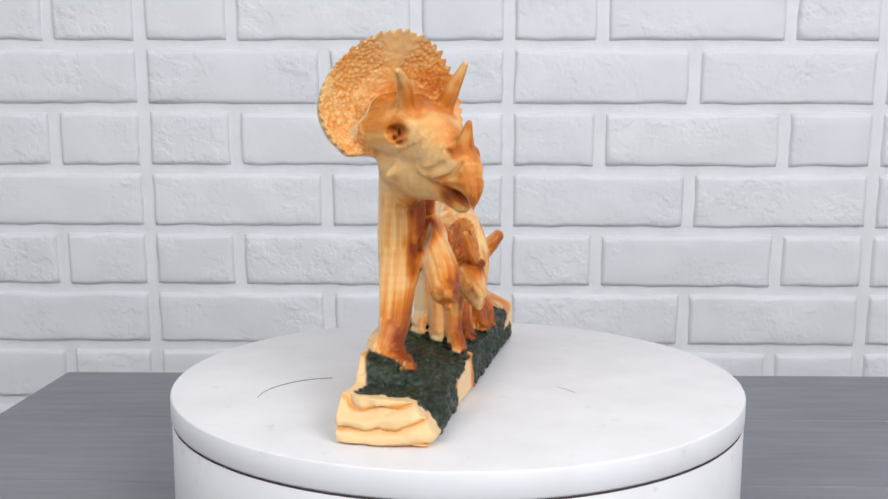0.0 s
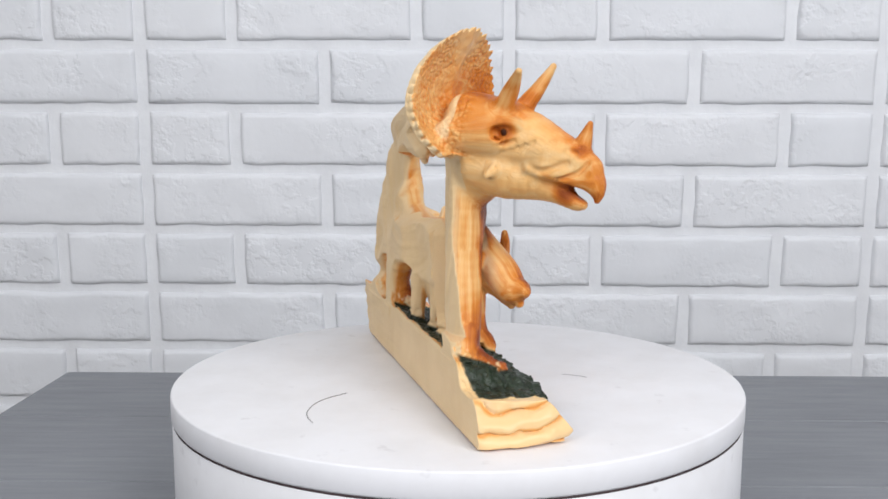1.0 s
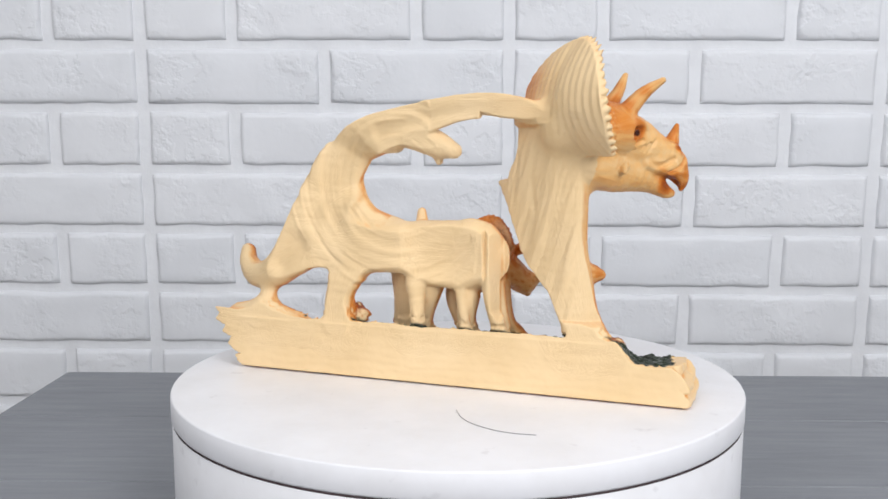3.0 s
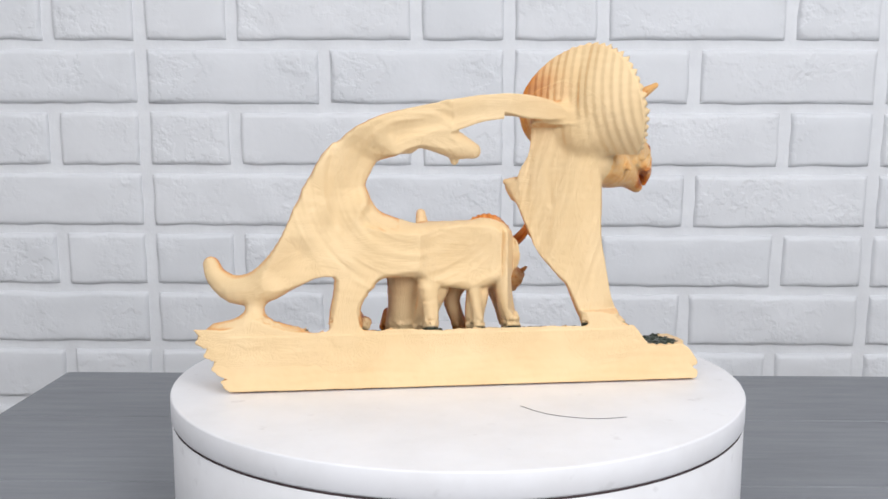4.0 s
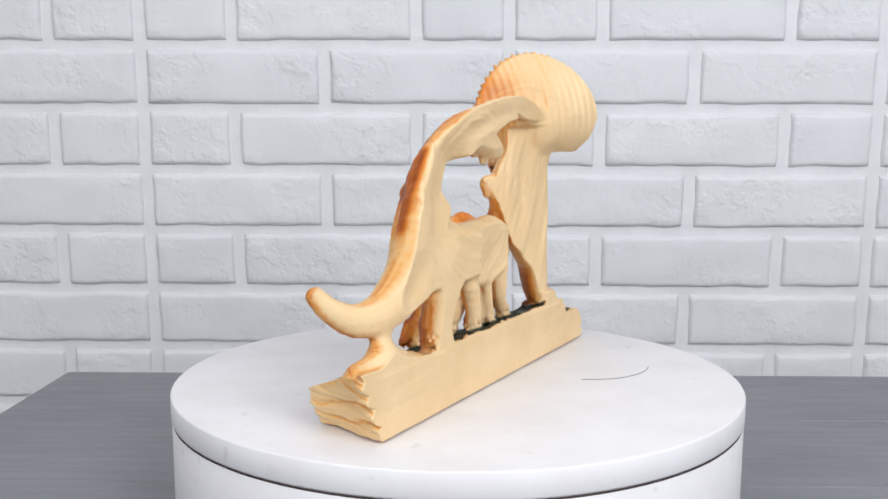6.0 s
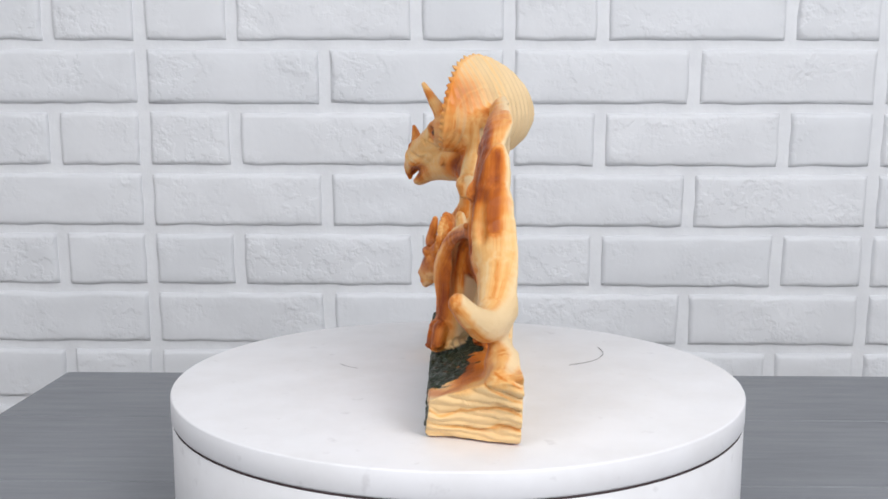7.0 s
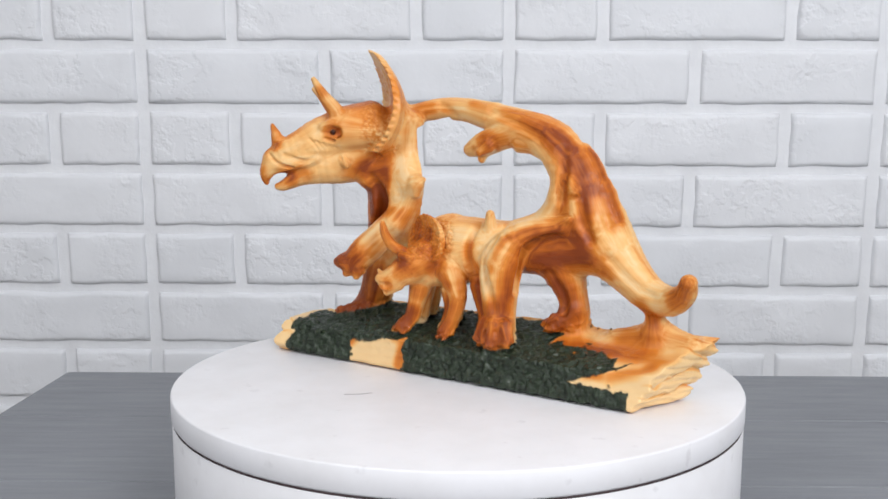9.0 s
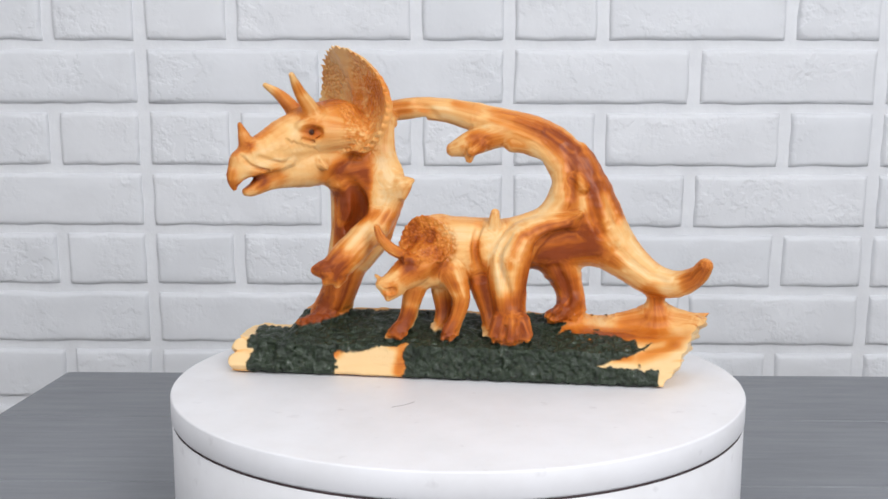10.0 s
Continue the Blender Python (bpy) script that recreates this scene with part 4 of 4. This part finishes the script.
    wipe([(4.10, 1.20, 12.10, 0.30), (4.95, 1.00, 11.20, 0.42), (5.05, 0.80, 10.0, 0.45), (4.55, 0.60, 9.00, 0.42), (3.50, 0.40, 8.45, 0.40)], 0.80)
    wipe([(2.10, -0.40, 7.70, 0.55), (2.35, -0.60, 6.40, 0.52), (2.60, -0.80, 5.10, 0.36)], 0.80)
    wipe([(8.60, 1.00, 7.40, 0.50), (9.60, 0.90, 6.10, 0.45), (11.00, 0.80, 5.30, 0.35)], 0.75)
    wipe([(7.70, 1.30, 9.60, 0.20), (8.30, 1.10, 8.30, 0.30)], 0.65)
    wipe([(6.50, 0.80, 12.05, 0.14), (6.45, 0.60, 10.90, 0.18), (6.55, 0.60, 9.20, 0.20)], 0.60)
    wipe([(-1.30, 1.60, 14.20, 0.30), (0.60, 1.50, 13.85, 0.30), (2.40, 1.40, 13.20, 0.30), (3.60, 1.20, 12.60, 0.28)], 0.60)
    wipe([(-4.30, 0.60, 11.60, 0.40), (-3.80, 0.40, 10.40, 0.50), (-4.10, 0.10, 9.40, 0.40)], 0.80)
    wipe([(-4.60, -0.40, 7.80, 0.40), (-5.40, -1.10, 6.90, 0.38)], 0.70)
    wipe([(0.20, -0.40, 7.60, 0.50), (0.40, -0.50, 6.30, 0.45)], 0.70)
    wipe([(-3.10, -2.00, 5.35, 0.30), (-3.60, -2.20, 5.00, 0.25)], 0.70)
    wipe([(8.70, 2.60, 9.20, 0.25), (9.10, 2.50, 7.60, 0.25)], 0.60)
    for m in (-1, 1):
        wipe(hp([(1.9, 0.9 * m, -1.2, 0.40), (0.4, 1.3 * m, -1.0, 0.55), (-0.9, 1.3 * m, -1.2, 0.50)]), 0.70)
        wipe(hp([(0.6, 0.8 * m, 0.1, 0.32), (1.6, 0.6 * m, -0.4, 0.30)]), 0.45)
    stain_and_shade[:] = stain_and_shade + 0.05 * (1 - stain_and_shade) * (pz > 9.6) * (px < -5.5)
    # moss lies on the base only, not on the feet
    base_top = 0.1 + log_top(px) - slope(px) * np.clip(2.66 - py + SKEW * px, 0, 9)
    on_base = np.clip((base_top + 0.16 - pz) / 0.10, 0, 1)
    moss = moss_mask(px, py, pz) * on_base * np.clip((BACK_Y + SKEW * px - 0.22 - 0.25 * np.clip(-9 - px, 0, 1) - py + 0.15 * wander[:, 0]) * 10, 0, 1)
    c, s = math.cos(HEAD_YAW), math.sin(HEAD_YAW)
    fwd = (px - HEAD[0]) * c + (py - HEAD[1]) * s
    on_head = (fwd > -2.6) & (pz > 9.6) & (px < -5.5)
    raw = np.clip((nrm[:, 1] - 0.2 + 0.55 * np.clip((py - 0.9) / 0.6, 0, 1) * (np.abs(px + 0.2) < 3.4)) * 3, 0, 1) * np.clip((py + 0.4) * 2, 0, 1) * ~on_head
    fn = np.array((c * math.cos(LEAN), s * math.cos(LEAN), math.sin(LEAN)))
    rel = verts - np.array(head_point(*FRILL_AT))
    fw = rel @ fn
    rho = np.linalg.norm(rel - fw[:, None] * fn, axis=1)
    scute = np.clip((0.75 - np.abs(fw - 0.135 * rho ** 2)) * 6, 0, 1) * np.clip((nrm @ fn - 0.1) * 4, 0, 1) * np.clip((rho - 1.5) * 1.5, 0, 1) * (rho < 3.9) * (pz > 11.6)
    # pebbled skin runs from the cheeks onto the frill
    cheek = np.clip((-1.75 - fwd) * 2.5, 0, 1) * np.clip((fwd + 4.2) * 3, 0, 1) * np.clip((pz - 11.7 - 0.25 * wander[:, 0]) * 3, 0, 1) * (px < -4.0) * np.clip((nrm @ fn + 0.15) * 4, 0, 1)
    scute = np.maximum(scute, cheek * (1 - np.clip((pz - 14.6) * 2, 0, 1)))
    calf = np.clip((1.75 - np.linalg.norm(verts - np.array((-1.60, -0.55, 7.15)), axis=1)) * 5, 0, 1) * (pz > 6.3)
    scute = np.maximum(scute, calf)
    stain_and_shade[:] = np.maximum(stain_and_shade, 0.22 * scute)
    raw *= 1 - 0.75 * np.exp(-((verts - np.array(head_point(-3.9, -2.4, 2.0))) ** 2).sum(1) / 2.6) * (pz > 11)
    stain_and_shade[:] = np.maximum(stain_and_shade, 0.45 * np.exp(-((verts - np.array(head_point(-3.9, -2.4, 2.0))) ** 2).sum(1) / 2.6))
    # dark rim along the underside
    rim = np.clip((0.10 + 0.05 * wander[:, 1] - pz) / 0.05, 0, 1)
    stain_and_shade[:] = np.maximum(stain_and_shade, rim)
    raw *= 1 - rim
    eye = np.zeros(len(verts))
    for l in (-1.36, 1.36):
        c = np.array(head_point(-0.40, l * 1.02, 0.03))
        eye = np.maximum(eye, np.clip((0.19 - np.linalg.norm(verts - c, axis=1)) / 0.05, 0, 1))
    for name, val in (("stain_and_shade", stain_and_shade), ("moss", moss), ("raw", raw), ("eye", eye), ("scute", scute), ("limb", bodyish)):
        at = me.attributes.new(name, "FLOAT", "POINT")
        at.data.foreach_set("value", val.astype(np.float32))
    at = me.attributes.new("flow", "FLOAT_VECTOR", "POINT")
    at.data.foreach_set("vector", side.astype(np.float32).ravel())
    me.materials.append(RESIN)
    ob = new("figurine", me)
    return tagged(ob, "carved wood look resin figurine of a horned dinosaur with calf", "figurine")


def frill(g, centre, normal, radius, bowl, thick, teeth, wide=1.0, soft=0.12):
    n = Vector(normal).normalized()
    side = n.cross(Vector((0, 0, 1))).normalized()
    up = side.cross(n).normalized()
    r = radius * wide + 1.2
    sl, (x, y, z) = g.window([c - r for c in centre], [c + r for c in centre])
    dx, dy, dz = x - centre[0], y - centre[1], z - centre[2]
    a = (dx * side.x + dy * side.y + dz * side.z) / wide
    b = dx * up.x + dy * up.y + dz * up.z
    w = dx * n.x + dy * n.y + dz * n.z
    dish = bowl * (0.35 * a * a + 1.45 * b * b)
    rho = np.sqrt(a * a + b * b) + 1e-6
    ang = np.arctan2(a, b)
    rim = radius * (1 - 0.05 * np.clip(-np.cos(ang), 0, 1)) + 0.045 * radius * (np.abs(np.sin(ang * teeth / 2)) - 0.6) * np.clip((w - dish) * 4 + 0.5, 0, 1)
    tk = thick * (1.25 - 0.6 * rho / radius)
    ribs = 0.022 * np.sin(a * 15.0 + 0.45 * b * b + 1.5 * b) * (w < dish) if wide > 1 else 0
    ridge = 0.16 * np.exp(-(a / 0.45) ** 2) * (b > 0) if wide > 1 else 0
    e = np.maximum(np.abs(w - dish - ridge) * 0.85 - tk - ribs, rho - rim)
    e = np.maximum(e, -b - 0.52 * radius - 0.12 * np.abs(a))
    e = e - 0.05 * (rnoise(x + 0 * w, y + 0 * w, z + 0 * w, 3.6, 21, 2)) * (w > dish)
    g.blend(sl, e.astype(np.float32), soft)
    return side, up, n


def head(g):
    # great frill
    lean = LEAN
    c, s = math.cos(HEAD_YAW), math.sin(HEAD_YAW)
    nrm = (c * math.cos(lean), s * math.cos(lean), math.sin(lean))
    g.add(hp([(-1.0, 0, 0.1, 1.1), (-2.4, 0, 0.1, 1.2)]), 0.7)
    for l in (-1.1, 0, 1.1):
        g.add(hp([(-1.5, 0.8 * l, 0.35, 0.75), (-2.6, l, 1.05, 0.52)]), 1.2)
    for m in (-1, 1):
        g.add(hp([(-1.2, 0.9 * m, 0.0, 0.9), (-2.8, 1.8 * m, 0.0, 0.6)]), 0.8)
    # skull, muzzle, beak
    g.add(hp([(-3.6, 0, 0.0, 1.1), (-1.5, 0, -0.05, 1.35), (0.0, 0, -0.35, 1.28), (1.2, 0, -0.85, 1.05), (2.3, 0, -1.25, 0.80), (3.0, 0, -1.5, 0.55)]), 0.35)
    g.add(hp([(2.9, 0, -1.4, 0.50), (3.3, 0, -1.95, 0.36), (3.45, 0, -2.5, 0.22), (3.38, 0, -2.85, 0.10)]), 0.15)
    g.add(hp([(-2.2, 0, -1.3, 1.35), (-0.8, 0, -1.75, 1.15), (0.5, 0, -2.05, 0.85), (1.5, 0, -2.45, 0.55), (2.35, 0, -2.95, 0.33), (2.70, 0, -3.05, 0.20)]), 0.3)
    frill(g, head_point(*FRILL_AT), nrm, 3.42, 0.135, 0.28, 52, 1.09, 0.6)
    # upper lip
    for m in (-1, 1):
        g.add(hp([(1.2, 0.72 * m, -1.55, 0.36), (2.2, 0.52 * m, -1.85, 0.38), (2.95, 0.12 * m, -2.0, 0.40), (3.2, 0, -2.2, 0.32)]), 0.3)
    # open mouth
    g.sub(hp([(1.3, -0.9, -2.1, 0.13), (2.2, -0.6, -2.32, 0.21), (2.9, 0, -2.6, 0.27)]), 0.08)
    g.sub(hp([(1.3, 0.9, -2.1, 0.13), (2.2, 0.6, -2.32, 0.21), (2.9, 0, -2.6, 0.27)]), 0.08)
    g.sub(hp([(2.3, 0, -2.42, 0.20), (2.95, 0, -2.70, 0.22)]), 0.08)
    # brow horns, nose horn
    for m in (-1, 1):
        tip = (0.65, -1.28, 2.95) if m < 0 else (0.6, 2.0, 2.55)
        g.add(hp([(-0.85, 0.8 * m, 0.55, 0.54), (-0.55, 1.0 * m, 1.25, 0.40), (-0.45 + 0.45 * (tip[0] + 0.45), 0.55 * 0.9 * m + 0.45 * tip[1], 2.0, 0.28), (*tip, 0.11)]), 0.22)
        # brow, eye, nostril, cheek
        g.add(hp([(-1.0, 1.2 * m, 0.42, 0.28), (-0.35, 1.28 * m, 0.48, 0.24), (0.15, 1.15 * m, 0.35, 0.18)]), 0.2)
        g.sub(hp([(-0.6, 1.66 * m, 0.0, 0.32), (-0.15, 1.64 * m, 0.06, 0.30)]), 0.12)
        g.ball(head_point(-0.40, 1.24 * m, 0.03), 0.23, 0.03)
        g.add(hp([(2.62, 0.48 * m, -0.85, 0.27), (2.30, 0.55 * m, -0.72, 0.24)]), 0.15)
        g.sub(hp([(2.66, 0.78 * m, -0.80, 0.14), (2.42, 0.80 * m, -0.70, 0.10)]), 0.08)
        g.add(hp([(-1.05, 1.15 * m, -1.6, 0.34), (-1.15, 1.55 * m, -1.85, 0.13)]), 0.2)
        g.add(hp([(1.9, 0.55 * m, -1.55, 0.3), (0.6, 0.85 * m, -1.5, 0.25)]), 0.25)
        # creases of the face
        for k in range(5):
            g.sub(hp([(0.9 - 0.35 * k, (1.12 + 0.05 * k) * m, -0.35 - 0.12 * k, 0.06), (0.5 - 0.38 * k, (1.22 + 0.04 * k) * m, -0.85 - 0.1 * k, 0.085), (0.3 - 0.4 * k, (1.20 + 0.03 * k) * m, -1.3 - 0.08 * k, 0.05)]), 0.10)
        g.sub(hp([(0.05, 1.30 * m, -0.35, 0.09), (-0.45, 1.38 * m, -0.45, 0.11), (-0.95, 1.40 * m, -0.2, 0.07)]), 0.10)
        g.sub(hp([(2.35, 0.86 * m, -1.25, 0.11), (1.2, 1.08 * m, -1.62, 0.14), (0.4, 1.24 * m, -1.2, 0.09)]), 0.12)
        g.sub(hp([(3.2, 0.5 * m, -1.2, 0.09), (2.75, 0.68 * m, -1.7, 0.11), (1.9, 0.88 * m, -1.95, 0.10)]), 0.10)
    g.add(hp([(2.65, 0, -0.6, 0.38), (2.8, 0, -0.15, 0.25), (3.0, 0, 0.4, 0.08)]), 0.2)


FIGURINE = figurine()
FIGURINE.location = (0, 0, DISC_Z)


# ---- hairs and specks lying on the plate ----
def hair(points, r=0.00016):
    cu = bpy.data.curves.new("hair", "CURVE")
    cu.dimensions, cu.bevel_depth, cu.bevel_resolution = "3D", r, 1
    sp = cu.splines.new("BEZIER")
    sp.bezier_points.add(len(points) - 1)
    for b, (x, y) in zip(sp.bezier_points, points):
        b.co = (x, y, r)
        b.handle_left_type = b.handle_right_type = "AUTO"
    cu.materials.append(HAIR)
    ob = new("hair", cu)
    tagged(ob, "thin dark curved hair lying on the white plate", "hair")
    return ob


HAIRS = [hair([(-0.0242, 0.0629), (-0.0335, 0.0757), (-0.0465, 0.0835), (-0.0590, 0.0860), (-0.0700, 0.0845)]),
         hair([(-0.0206, -0.0670), (-0.0150, -0.0615), (-0.0117, -0.0560)], 0.00009)]


# ---- what turns ----
def motions():
    rate = 27.44
    rows = []
    for i in range(21):
        t = i * 0.5
        rows.append((t, -9.26 + rate * (t - 10)))
    walk(FIGURINE, [(t, pose(0, 0, DISC_Z, 0, 0, a)) for t, a in rows])
    walk(PLATE, [(t, pose(0, 0, DISC_Z - TABLE_Z, 0, 0, a)) for t, a in rows])
    for h in HAIRS:
        walk(h, [(t, pose(0, 0, DISC_Z, 0, 0, a)) for t, a in rows])


motions()
